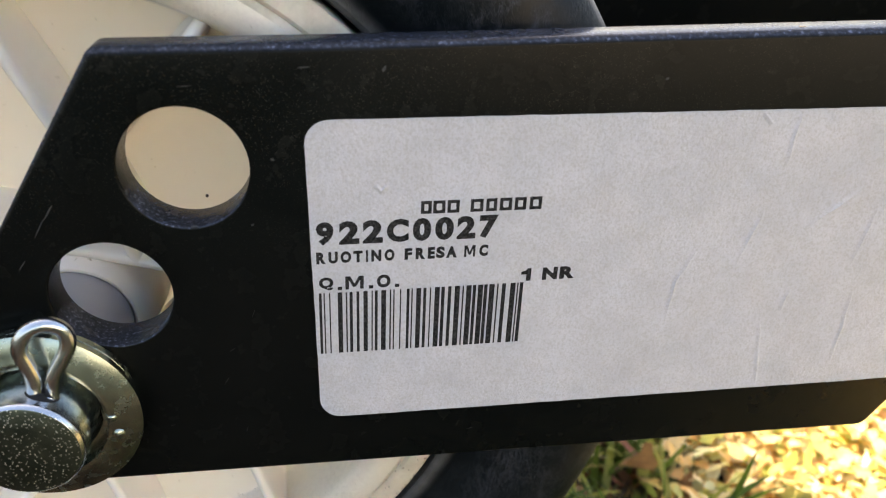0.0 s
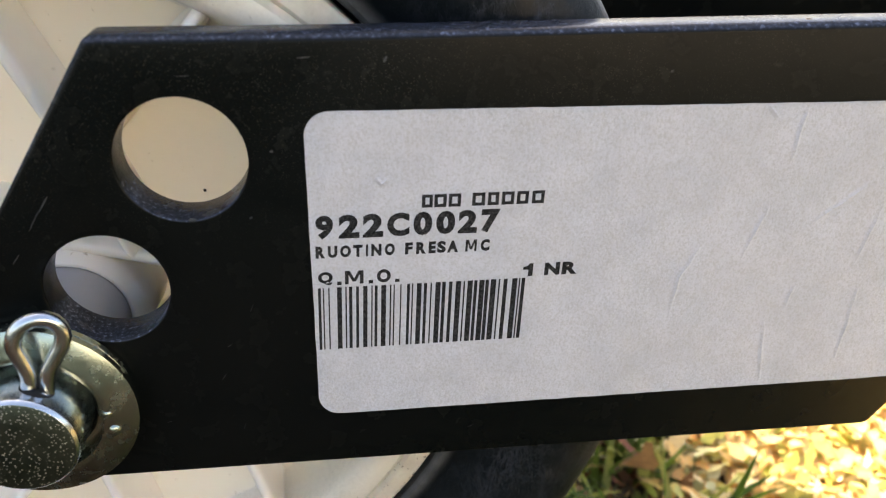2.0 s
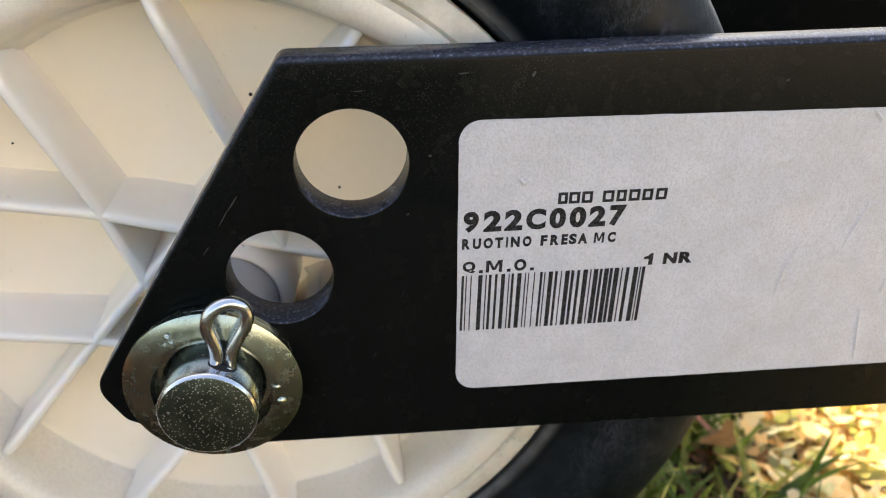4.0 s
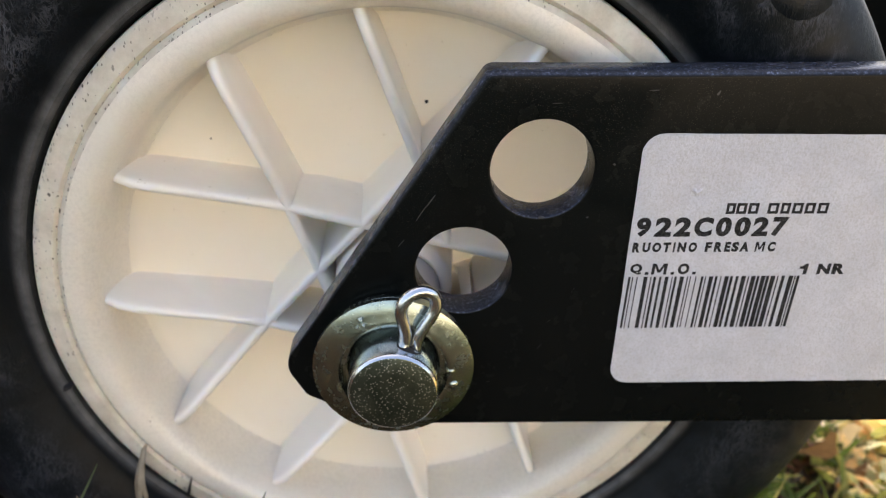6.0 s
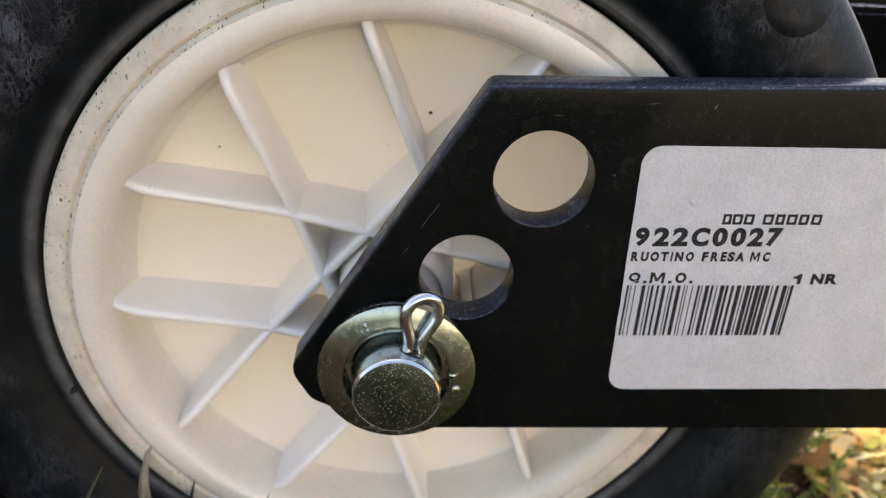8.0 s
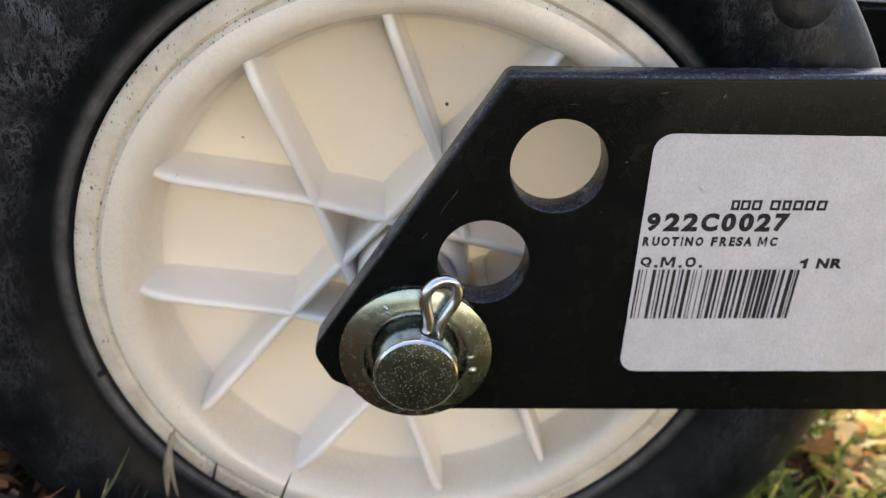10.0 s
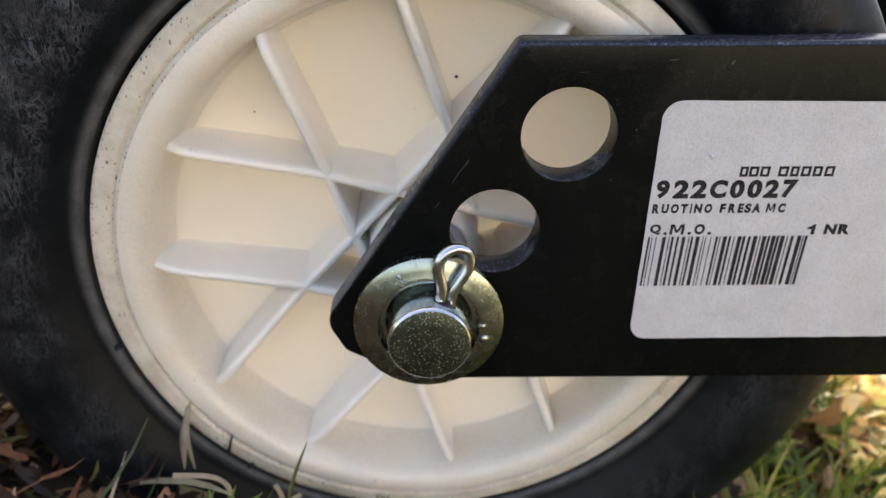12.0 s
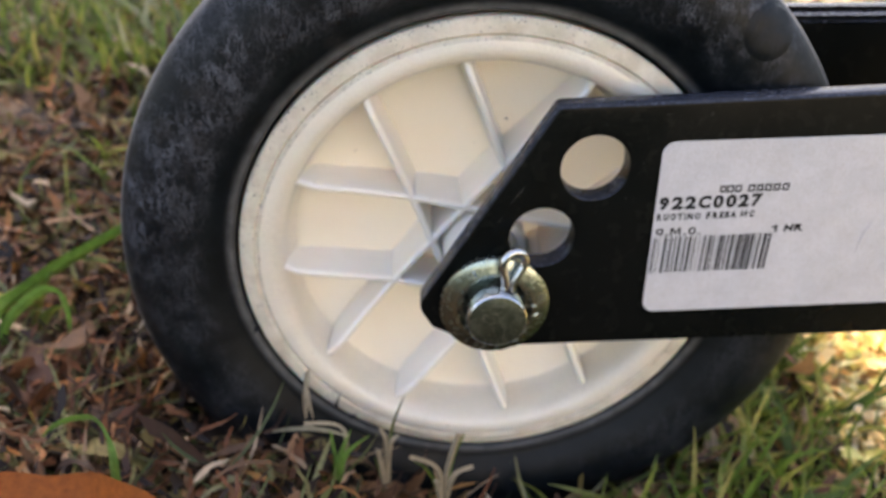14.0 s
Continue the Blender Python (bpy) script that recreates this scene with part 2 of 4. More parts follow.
    dusty = mix(nt, mixed_half(nt, tread, 0.8 * dust), dusty, ramp(nt, grain(nt, 240, 5, 0.7), [(0.3, (0.10, 0.095, 0.09)), (0.7, (0.25, 0.24, 0.235))]))
    flecks = times(nt, ramp(nt, fibres(nt, 2600, 0.8), grey((0.58, 0), (0.68, 1))), outer)
    dusty = mix(nt, mixed_half(nt, flecks, 0.18 * dust), dusty, (0.13, 0.14, 0.155))
    nt.links.new(mix(nt, mixed_half(nt, smear, dust), dusty, (0.078, 0.064, 0.054)), b.inputs["Base Color"])
    nt.links.new(ramp(nt, streaks, grey((0.0, 0.36), (1.0, 0.85))), b.inputs["Roughness"])
    bump(nt, b, top.outputs[0], 0.22, 0.0005)
    bump(nt, b, grain(nt, 60, 3), 0.2, 0.0015)
    return m


def island_colours(name, stops, rough=0.7, thin=0.0, mottle=0.7):
    """A colour of its own for every loose flake or blade of a mesh."""
    m, nt, b = material(name, stops[0][1], rough)
    g = nt.nodes.new("ShaderNodeNewGeometry")
    r = nt.nodes.new("ShaderNodeValToRGB")
    r.color_ramp.interpolation = "LINEAR"
    e = r.color_ramp.elements
    while len(e) < len(stops):
        e.new(0.5)
    for el, (p, c) in zip(e, stops):
        el.position, el.color = p, (*c, 1)
    nt.links.new(g.outputs["Random Per Island"], r.inputs[0])
    shade = ramp(nt, grain(nt, 300, 4, 0.7), grey((0.25, 0.35), (0.7, 1)))
    mm = nt.nodes.new("ShaderNodeMix")
    mm.data_type, mm.blend_type = "RGBA", "MULTIPLY"
    mm.inputs[0].default_value = mottle
    nt.links.new(r.outputs[0], mm.inputs[6])
    nt.links.new(shade, mm.inputs[7])
    nt.links.new(mm.outputs[2], b.inputs["Base Color"])
    if thin:
        t = nt.nodes.new("ShaderNodeBsdfTranslucent")
        nt.links.new(mm.outputs[2], t.inputs[0])
        s = nt.nodes.new("ShaderNodeMixShader")
        s.inputs[0].default_value = thin
        nt.links.new(b.outputs[0], s.inputs[1])
        nt.links.new(t.outputs[0], s.inputs[2])
        nt.links.new(s.outputs[0], nt.nodes["Material Output"].inputs[0])
    return m


def soil():
    """Dark mould round the machine; the leaf-strewn lawn further off is added for bounce light."""
    m, nt, b = material("leaf_mould", (0.06, 0.04, 0.025), 0.9)
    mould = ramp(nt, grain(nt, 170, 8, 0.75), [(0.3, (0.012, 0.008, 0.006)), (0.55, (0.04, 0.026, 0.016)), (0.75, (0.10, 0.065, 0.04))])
    lawn = ramp(nt, grain(nt, 60, 8, 0.75), [(0.3, (0.05, 0.07, 0.02)), (0.5, (0.15, 0.14, 0.06)), (0.7, (0.26, 0.21, 0.11))])
    leaves = ramp(nt, grain(nt, 60, 8, 0.75), [(0.3, (0.22, 0.20, 0.07)), (0.5, (0.58, 0.42, 0.18)), (0.7, (0.78, 0.60, 0.32))])
    # pale yellow leaf tones on the +x side, unseen, added to bounce warm light
    at = nt.nodes.new("ShaderNodeSeparateXYZ")
    nt.links.new(coords(nt), at.inputs[0])
    side = nt.nodes.new("ShaderNodeMath")
    side.operation = "MULTIPLY_ADD"
    nt.links.new(grain(nt, 2, 4), side.inputs[0])
    side.inputs[1].default_value = 0.8
    nt.links.new(at.outputs["X"], side.inputs[2])
    lawn = mix(nt, ramp(nt, side.outputs[0], grey((0.5, 0), (0.9, 1))), lawn, leaves)
    # grass in front is darkened: the shade lying there is put into its colour
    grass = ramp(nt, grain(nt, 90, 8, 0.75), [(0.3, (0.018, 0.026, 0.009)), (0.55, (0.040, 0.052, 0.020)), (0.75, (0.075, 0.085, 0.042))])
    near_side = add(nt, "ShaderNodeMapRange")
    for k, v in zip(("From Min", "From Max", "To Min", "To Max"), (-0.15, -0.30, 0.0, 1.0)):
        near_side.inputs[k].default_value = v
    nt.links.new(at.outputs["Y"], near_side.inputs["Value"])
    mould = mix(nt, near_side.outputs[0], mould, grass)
    far = nt.nodes.new("ShaderNodeVectorMath")
    far.operation = "LENGTH"
    nt.links.new(coords(nt), far.inputs[0])
    edge = nt.nodes.new("ShaderNodeMath")
    edge.operation = "MULTIPLY_ADD"
    nt.links.new(grain(nt, 5, 4), edge.inputs[0])
    edge.inputs[1].default_value = 0.5
    nt.links.new(far.outputs["Value"], edge.inputs[2])
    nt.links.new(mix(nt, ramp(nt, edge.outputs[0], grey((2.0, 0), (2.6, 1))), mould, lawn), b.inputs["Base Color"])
    bump(nt, b, grain(nt, 220, 6, 0.8), 0.8, 0.004)
    return m


def limewashed_plaster():
    m, nt, b = material("limewash", (0.58, 0.56, 0.53), 0.9)
    nt.links.new(ramp(nt, grain(nt, 3, 6), [(0.3, (0.68, 0.66, 0.62)), (0.7, (0.80, 0.78, 0.74))]), b.inputs["Base Color"])
    return m


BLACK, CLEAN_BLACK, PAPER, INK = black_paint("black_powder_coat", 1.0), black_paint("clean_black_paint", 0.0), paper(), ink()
STEEL, BRIGHT, FACE = zinc("zinc_plate", (0.38, 0.43, 0.37), 0.22), zinc("bright_zinc", (0.55, 0.58, 0.59), 0.19), pitted_zinc()
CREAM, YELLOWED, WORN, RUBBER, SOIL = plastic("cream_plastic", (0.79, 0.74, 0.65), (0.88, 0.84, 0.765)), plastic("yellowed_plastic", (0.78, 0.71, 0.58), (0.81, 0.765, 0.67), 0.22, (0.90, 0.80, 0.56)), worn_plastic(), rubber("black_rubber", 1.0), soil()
GREY = plastic("grey_plastic", (0.38, 0.39, 0.41), (0.45, 0.46, 0.48))
LIP = plastic("tan_lip_plastic", (0.73, 0.66, 0.53), (0.83, 0.77, 0.655), grime=0.17)
CLEAN_RUBBER = rubber("clean_rubber", 0.12)
DARK = material("dark_gap", (0.012, 0.011, 0.010), 0.9)[0]
# yellow leaves with the sun's glare put into their very pale colours
SUNLIT_YELLOW = island_colours("sunlit_yellow_leaf", [(0.0, (0.88, 0.48, 0.16)), (0.2, (0.94, 0.66, 0.26)), (0.45, (0.95, 0.80, 0.46)), (0.6, (0.42, 0.50, 0.08)), (0.75, (0.92, 0.66, 0.24)), (0.9, (0.96, 0.88, 0.66)), (1.0, (0.60, 0.62, 0.14))], 0.4, 0.25, 0.3)
# background grass, paled: the brighter light back there is put into its colour
LIT_BACK_GRASS = island_colours("lit_back_grass", [(0.0, (0.14, 0.20, 0.065)), (0.5, (0.36, 0.38, 0.18)), (1.0, (0.62, 0.58, 0.41))], 0.45, 0.4)
CHIP = material("bare_scuff", (0.035, 0.036, 0.036), 0.6)[0]
# background litter, lightened in colour to stand for the light falling on it
LIT_BACK_LITTER = island_colours("lit_back_litter", [(0.0, (0.10, 0.065, 0.04)), (0.3, (0.36, 0.23, 0.14)), (0.6, (0.50, 0.40, 0.28)), (0.85, (0.34, 0.36, 0.16)), (1.0, (0.64, 0.57, 0.46))], 0.6, 0.25)
LITTER = island_colours("dry_litter", [(0.0, (0.014, 0.008, 0.005)), (0.3, (0.060, 0.027, 0.014)), (0.44, (0.28, 0.095, 0.034)), (0.55, (0.12, 0.062, 0.030)), (0.68, (0.38, 0.19, 0.085)), (0.8, (0.15, 0.17, 0.045)), (0.9, (0.46, 0.17, 0.05)), (1.0, (0.72, 0.56, 0.38))], 0.55, 0.2)
GRASS = island_colours("grass_green", [(0.0, (0.08, 0.145, 0.022)), (0.4, (0.17, 0.265, 0.042)), (0.75, (0.35, 0.395, 0.08)), (1.0, (0.52, 0.44, 0.14))], 0.42, 0.5)
OLIVE = island_colours("olive_clippings", [(0.0, (0.05, 0.08, 0.018)), (0.4, (0.14, 0.17, 0.045)), (0.75, (0.28, 0.26, 0.11)), (1.0, (0.50, 0.43, 0.27))], 0.5, 0.3)
SPRIG = island_colours("bright_green_blade", [(0.0, (0.20, 0.38, 0.07)), (1.0, (0.24, 0.42, 0.09))], 0.4, 0.4)
STRAW = island_colours("pale_straw", [(0.0, (0.34, 0.26, 0.16)), (1.0, (0.44, 0.36, 0.24))], 0.6, 0.2)
LEAF = island_colours("orange_leaf", [(0.0, (0.56, 0.18, 0.035)), (1.0, (0.56, 0.18, 0.035))], 0.5, 0.3)


# ---------------------------------------------------------------- mesh tools
UP = 0.16          # height of the label's text line over the deepest soil


def part(name, bm, mat, parent=None, label="", smooth=True):
    """Links a bmesh as one mesh object, under a thing or a part if there is one."""
    me = bpy.data.meshes.new(name)
    bmesh.ops.recalc_face_normals(bm, faces=bm.faces)
    bm.to_mesh(me)
    bm.free()
    me.materials.append(mat)
    if smooth:
        for p in me.polygons:
            p.use_smooth = True
        me.set_sharp_from_angle(angle=radians(35))
    ob = new(name, me)
    ob.parent = parent
    if label:
        ob["label"] = label
    return ob


def lathe(profile, n=96, closed=False):
    """Turns (radius, y) points round the y axis; radius 0 makes a pole."""
    bm = bmesh.new()
    rings = []
    for r, y in profile:
        if r < 1e-7:
            rings.append([bm.verts.new((0, y, 0))])
        else:
            rings.append([bm.verts.new((r * math.cos(2 * math.pi * k / n), y, r * math.sin(2 * math.pi * k / n))) for k in range(n)])
    pairs = list(zip(rings, rings[1:])) + ([(rings[-1], rings[0])] if closed else [])
    for a, b in pairs:
        for k in range(n):
            j = (k + 1) % n
            vs = [a[k % len(a)], a[j % len(a)], b[j % len(b)], b[k % len(b)]]
            vs = list(dict.fromkeys(vs))
            if len(vs) > 2:
                bm.faces.new(vs)
    return bm


def sweep(points, radius, n=10, flat=1.0):
    """A round wire along points; radius may be a list."""
    bm = bmesh.new()
    pts = [Vector(p) for p in points]
    rad = radius if isinstance(radius, (list, tuple)) else [radius] * len(pts)
    side = None
    rings = []
    for i, p in enumerate(pts):
        d = (pts[min(i + 1, len(pts) - 1)] - pts[max(i - 1, 0)]).normalized()
        if side is None:
            side = d.orthogonal().normalized()
        side = (side - d * side.dot(d)).normalized()
        other = d.cross(side)
        rings.append([bm.verts.new(p + rad[i] * (math.cos(a) * side + flat * math.sin(a) * other)) for a in [2 * math.pi * k / n for k in range(n)]])
    for a, b in zip(rings, rings[1:]):
        for k in range(n):
            bm.faces.new((a[k], a[(k + 1) % n], b[(k + 1) % n], b[k]))
    bm.faces.new(rings[0][::-1])
    bm.faces.new(rings[-1])
    return bm


def box(x0, x1, y0, y1, z0, z1, bevel=0.0, seg=2):
    bm = bmesh.new()
    bmesh.ops.create_cube(bm, size=1.0)
    for v in bm.verts:
        v.co = ((x0 + x1) / 2 + v.co.x * (x1 - x0), (y0 + y1) / 2 + v.co.y * (y1 - y0), (z0 + z1) / 2 + v.co.z * (z1 - z0))
    if bevel:
        bmesh.ops.bevel(bm, geom=bm.edges[:], offset=bevel, segments=seg, affect="EDGES")
    return bm


def thing(name, label, category, at=(0, 0, 0), group=""):
    e = new(name)
    e.empty_display_size = 0.02
    e.location = at
    return tagged(e, label, category, group)


def inset(outline, d):
    """The closed outline (x, z), counter-clockwise, moved inwards by d."""
    out, n = [], len(outline)
    for i in range(n):
        p, a, b = (Vector(outline[k % n]) for k in (i, i - 1, i + 1))
        u, v = (p - a).normalized(), (b - p).normalized()
        nu, nv = Vector((-u.y, u.x)), Vector((-v.y, v.x))
        m = (nu + nv)
        out.append(p + m * (d / max(0.25, m.dot(nu))))
    return out


def rounded(corners, radii, n=8):
    """A polygon with its corners rounded off."""
    out, k = [], len(corners)
    for i in range(k):
        p, a, b = (Vector(corners[j % k]) for j in (i, i - 1, i + 1))
        u, v = (a - p).normalized(), (b - p).normalized()
        ang = u.angle(v)
        r = radii[i]
        if r <= 0:
            out.append(p)
            continue
        cut = r / math.tan(ang / 2)
        c = p + (u + v).normalized() * (r / math.sin(ang / 2))
        s, e = p + u * cut - c, p + v * cut - c
        turn = s.angle_signed(e) * -1
        for j in range(n + 1):
            t = turn * j / n
            out.append(c + Vector((s.x * math.cos(t) - s.y * math.sin(t), s.x * math.sin(t) + s.y * math.cos(t))))
    return out


def ground_height(x, y):
    """The litter's level: it banks up towards -x and away from the machine."""
    s = min(1.0, max(0.0, (-0.05 - x) / 0.17))
    bank = 0.052 * s * s * (3 - 2 * s)
    rise = 0.13 * (1 - math.exp(-max(0.0, y - 0.03) / 0.6)) * (0.4 + 0.6 * s)
    heap = 0.021 * math.exp(-((x + 0.118) / 0.045) ** 2 - ((y + 0.025) / 0.045) ** 2)
    return 0.008 + bank + rise + heap + 0.006 * noise.noise((x * 14, y * 14, 0)) + 0.003 * noise.noise((x * 50, y * 50, 3))


# ---------------------------------------------------------------- ground and setting
def make_ground():
    """One sheet, fine by the wheel and coarse towards the horizon."""
    def steps(c):
        s = [c + k * 0.008 for k in range(-70, 71)]
        d = 0.012
        while s[-1] < 400:
            s.append(s[-1] + d)
            s.insert(0, s[0] - d)
            d *= 1.28
        return s
    xs, ys = steps(-0.02), steps(0.2)
    verts = [(x, y, ground_height(x, y)) for y in ys for x in xs]
    w = len(xs)
    faces = [(j * w + i, j * w + i + 1, (j + 1) * w + i + 1, (j + 1) * w + i) for j in range(len(ys) - 1) for i in range(w - 1)]
    me = bpy.data.meshes.new("ground")
    me.from_pydata(verts, [], faces)
    me.materials.append(SOIL)
    for p in me.polygons:
        p.use_smooth = True
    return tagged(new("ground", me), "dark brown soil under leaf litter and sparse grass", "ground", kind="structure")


make_ground()
PLASTER = limewashed_plaster()
# unseen wall, added to block the sun from wheel and ground
wall = part("unseen_shade_wall", box(-5.0, -0.65, 2.5, 2.7, -0.05, 5.6, 0.01), PLASTER)
tagged(wall, "tall plain unseen wall, added to keep the sun off the ground", "wall", kind="structure")
# second unseen wall, a pale reflector added for warm light from the front
wall = part("unseen_bounce_wall", box(0.3, 2.9, -2.5, -2.3, -0.05, 0.95, 0.01), PLASTER)
tagged(wall, "low plain unseen wall, added to bounce sunlight onto the front", "wall", kind="structure")


# ---------------------------------------------------------------- wheel
WX, WZ, RIM_Y = -0.0514, -0.0335 + UP, 0.0180
WEB = 0.0262


def web_depth(r):
    """How deep the thin web lies behind the rim: shallow at the rim, deeper by the hub."""
    s = min(1.0, max(0.0, (0.066 - r) / 0.034))
    return 0.0165 + (WEB - 0.0165) * s


def rib_mesh(offset, angle, half_width, stretch=(-1.0, 1.0)):
    """An upright rib along a chord of the wheel, or a stretch of it: flush with the lip at its ends, lower towards the hub, thicker at its root."""
    bm = bmesh.new()
    reach = math.sqrt(0.0745 ** 2 - offset ** 2)
    along = Vector((math.cos(angle), math.sin(angle)))
    away = Vector((-along.y, along.x))
    rows = []
    count = 41
    for i in range(count):
        s = reach * (stretch[0] + (stretch[1] - stretch[0]) * i / (count - 1))
        c = away * offset + along * s
        r = c.length
        top = 0.0075 * min(1.0, max(0.0, (0.0725 - r) / 0.037)) + 0.0006 + 55 * max(0.0, r - 0.0640) ** 2
        ring = []
        deep = max(web_depth(r), top + 0.008)
        for w, y in ((-2.6, deep + 0.001), (-1.5, deep - 0.002), (-1.2, top + 0.003), (-1.08, top + 0.0013), (-0.85, top + 0.0005), (-0.45, top + 0.0001), (0.0, top), (0.45, top + 0.0001), (0.85, top + 0.0005), (1.08, top + 0.0013), (1.2, top + 0.003), (1.5, deep - 0.002), (2.6, deep + 0.001)):
            q = c + away * (w * half_width * (1 + 0.15 * min(1.0, max(0.0, (r - 0.0660) / 0.0075)) ** 2))
            ring.append(bm.verts.new((q.x, y, q.y)))
        rows.append(ring)
    for a, b in zip(rows, rows[1:]):
        for k in range(len(a) - 1):
            bm.faces.new((a[k], a[k + 1], b[k + 1], b[k]))
        bm.faces.new((a[-1], a[0], b[0], b[-1]))
    bm.faces.new(rows[0])
    bm.faces.new(rows[-1][::-1])
    return bm


def make_wheel():
    w = thing("transport_wheel", "cream plastic spoked wheel with a dusty black rubber tyre", "wheel", (WX, RIM_Y, WZ))
    tyre = [(0.0840, 0.0095), (0.0860, 0.0085), (0.0865, 0.0032), (0.0869, 0.0012), (0.0880, 0.0003), (0.0902, 0.0002), (0.0916, -0.0004), (0.0935, -0.0017), (0.0960, -0.0033), (0.0990, -0.0048), (0.1025, -0.0060),
            (0.1070, -0.0067), (0.1115, -0.0066), (0.1165, -0.0055), (0.1203, -0.0036), (0.1225, -0.0018), (0.1235, -0.0004), (0.1241, 0.0020), (0.1244, 0.010), (0.1245, 0.026)]
    back = [(r, 0.052 - y) for r, y in reversed(tyre[:-1])]
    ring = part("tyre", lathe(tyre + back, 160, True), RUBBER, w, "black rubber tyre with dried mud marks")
    boss = bmesh.new()
    rings = []
    for k in range(5):
        s = 0.0098 * k / 4
        ring_verts = []
        for a in range(28 if k else 1):
            x, z = 0.0810 + s * math.cos(2 * math.pi * a / 28), 0.0815 + s * math.sin(2 * math.pi * a / 28)
            r = math.hypot(x, z)
            n = max(q for q in range(len(tyre) - 1) if tyre[q][0] <= r)
            f = (r - tyre[n][0]) / (tyre[n + 1][0] - tyre[n][0])
            y = tyre[n][1] + f * (tyre[n + 1][1] - tyre[n][1])
            ring_verts.append(boss.verts.new((x, y - (0.0004 if k < 4 else -0.0005), z)))
        rings.append(ring_verts)
    for a, c in zip(rings, rings[1:]):
        for k in range(28):
            boss.faces.new(list(dict.fromkeys((a[k % len(a)], a[(k + 1) % len(a)], c[(k + 1) % 28], c[k]))))
    part("mould_mark", boss, CLEAN_RUBBER, ring, "smooth clean round mark in the dust")
    rim = [(0.0846, 0.016), (0.0856, 0.0024), (0.0853, 0.0010), (0.0844, 0.0003), (0.0832, 0.0), (0.0806, -0.0003), (0.0801, 0.0000), (0.0797, 0.0005), (0.0792, -0.0001), (0.0784, -0.0006)]
    band = part("rim_band", lathe(rim, 160), WORN, w, "worn outer band with chips and dark specks")
    lip = [(0.0784, -0.0006), (0.0765, -0.0010), (0.0745, -0.0008), (0.0729, 0.0000), (0.0717, 0.0018), (0.0711, 0.0034), (0.0707, 0.0050), (0.0699, 0.0100), (0.0690, 0.0138), (0.0678, 0.0155)]
    part("rim_lip", lathe(lip, 160), LIP, w, "rolled inner lip, slightly tanned")
    web = [(0.0678, 0.0155), (0.0668, 0.0162), (0.0651, web_depth(0.0651)), (0.0560, web_depth(0.056)), (0.0450, web_depth(0.045)), (0.0300, WEB + 0.0005), (0.0, WEB + 0.002)]
    part("web", lathe(web, 120), YELLOWED, w, "slightly yellowed thin web")
    # one rib runs into the hub and out of it again
    for angle, offset, stretch in ((111.2, 0.0162, (-1, 1)), (110.6, -0.0169, (0.09, 1)), (110.6, -0.0169, (-1, -0.12)), (166.8, -0.0152, (-1, 1)), (166.4, 0.0190, (-1, 1)), (49.2, 0.0172, (-1, 1)), (46.8, -0.0193, (-1, 1))):
        part("rib", rib_mesh(offset, radians(angle), 0.00115, stretch), CREAM, w)
    for x0, z0, x1, z1, wide in ((-0.0544, -0.0553, -0.0562, -0.0625, 0.0005), (-0.0490, -0.0672, -0.0510, -0.0690, 0.0004), (-0.0812, -0.0254, -0.0835, -0.0262, 0.0005)):
        d = Vector((x1 - x0, z1 - z0)).normalized()
        s = Vector((-d.y, d.x)) * wide
        bm = bmesh.new()
        shape = [(x0, z0), (x0 * 0.5 + x1 * 0.5 + s.x * 0.6, z0 * 0.5 + z1 * 0.5 + s.y * 0.6), (x1 + s.x, z1 + s.y), (x1 - s.x, z1 - s.y), (x0 * 0.5 + x1 * 0.5 - s.x * 0.6, z0 * 0.5 + z1 * 0.5 - s.y * 0.6)]
        top = [bm.verts.new((x, -0.0010, z)) for x, z in shape]
        low = [bm.verts.new((x, 0.0020, z)) for x, z in shape]
        bm.faces.new(top)
        for k in range(5):
            bm.faces.new((top[k], top[(k + 1) % 5], low[(k + 1) % 5], low[k]))
        part("crack", bm, DARK, band)
    for x, z, r in ((0.0073, 0.0449, 0.0006), (0.0263, 0.0200, 0.0005), (-0.0450, 0.0352, 0.0003), (0.0478, -0.0777, 0.0005)):
        speck = lathe([(0.0, -0.0004), (r * 0.7, -0.0003), (r, 0.0006)], 10)
        deep = web_depth(math.hypot(x, z))
        bmesh.ops.translate(speck, verts=speck.verts, vec=(x, deep, z))
        part("dirt_speck", speck, DARK, w)
    speck = lathe([(0.0, -0.0004), (0.0004, -0.0003), (0.0006, 0.0004)], 10)
    bmesh.ops.translate(speck, verts=speck.verts, vec=(-0.0232, 0.0105, -0.0005))
    part("dirt_speck", speck, DARK, w)
    sleeve = [(0.0104, -0.0098), (0.0112, -0.0098), (0.0116, -0.0092), (0.0117, 0.0075)]
    part("sleeve", lathe(sleeve, 64), GREY, w, "smooth grey spacer sleeve")
    hub = [(0.0117, 0.0075), (0.0119, 0.0062), (0.0123, 0.0058), (0.0128, 0.0058), (0.0133, 0.0063), (0.0140, 0.0075), (0.0149, 0.0090), (0.0154, 0.0180), (0.0160, WEB)]
    part("hub", lathe(hub, 64), CREAM, w)
    return w


make_wheel()


# ---------------------------------------------------------------- arm with its label
THICK = 0.008


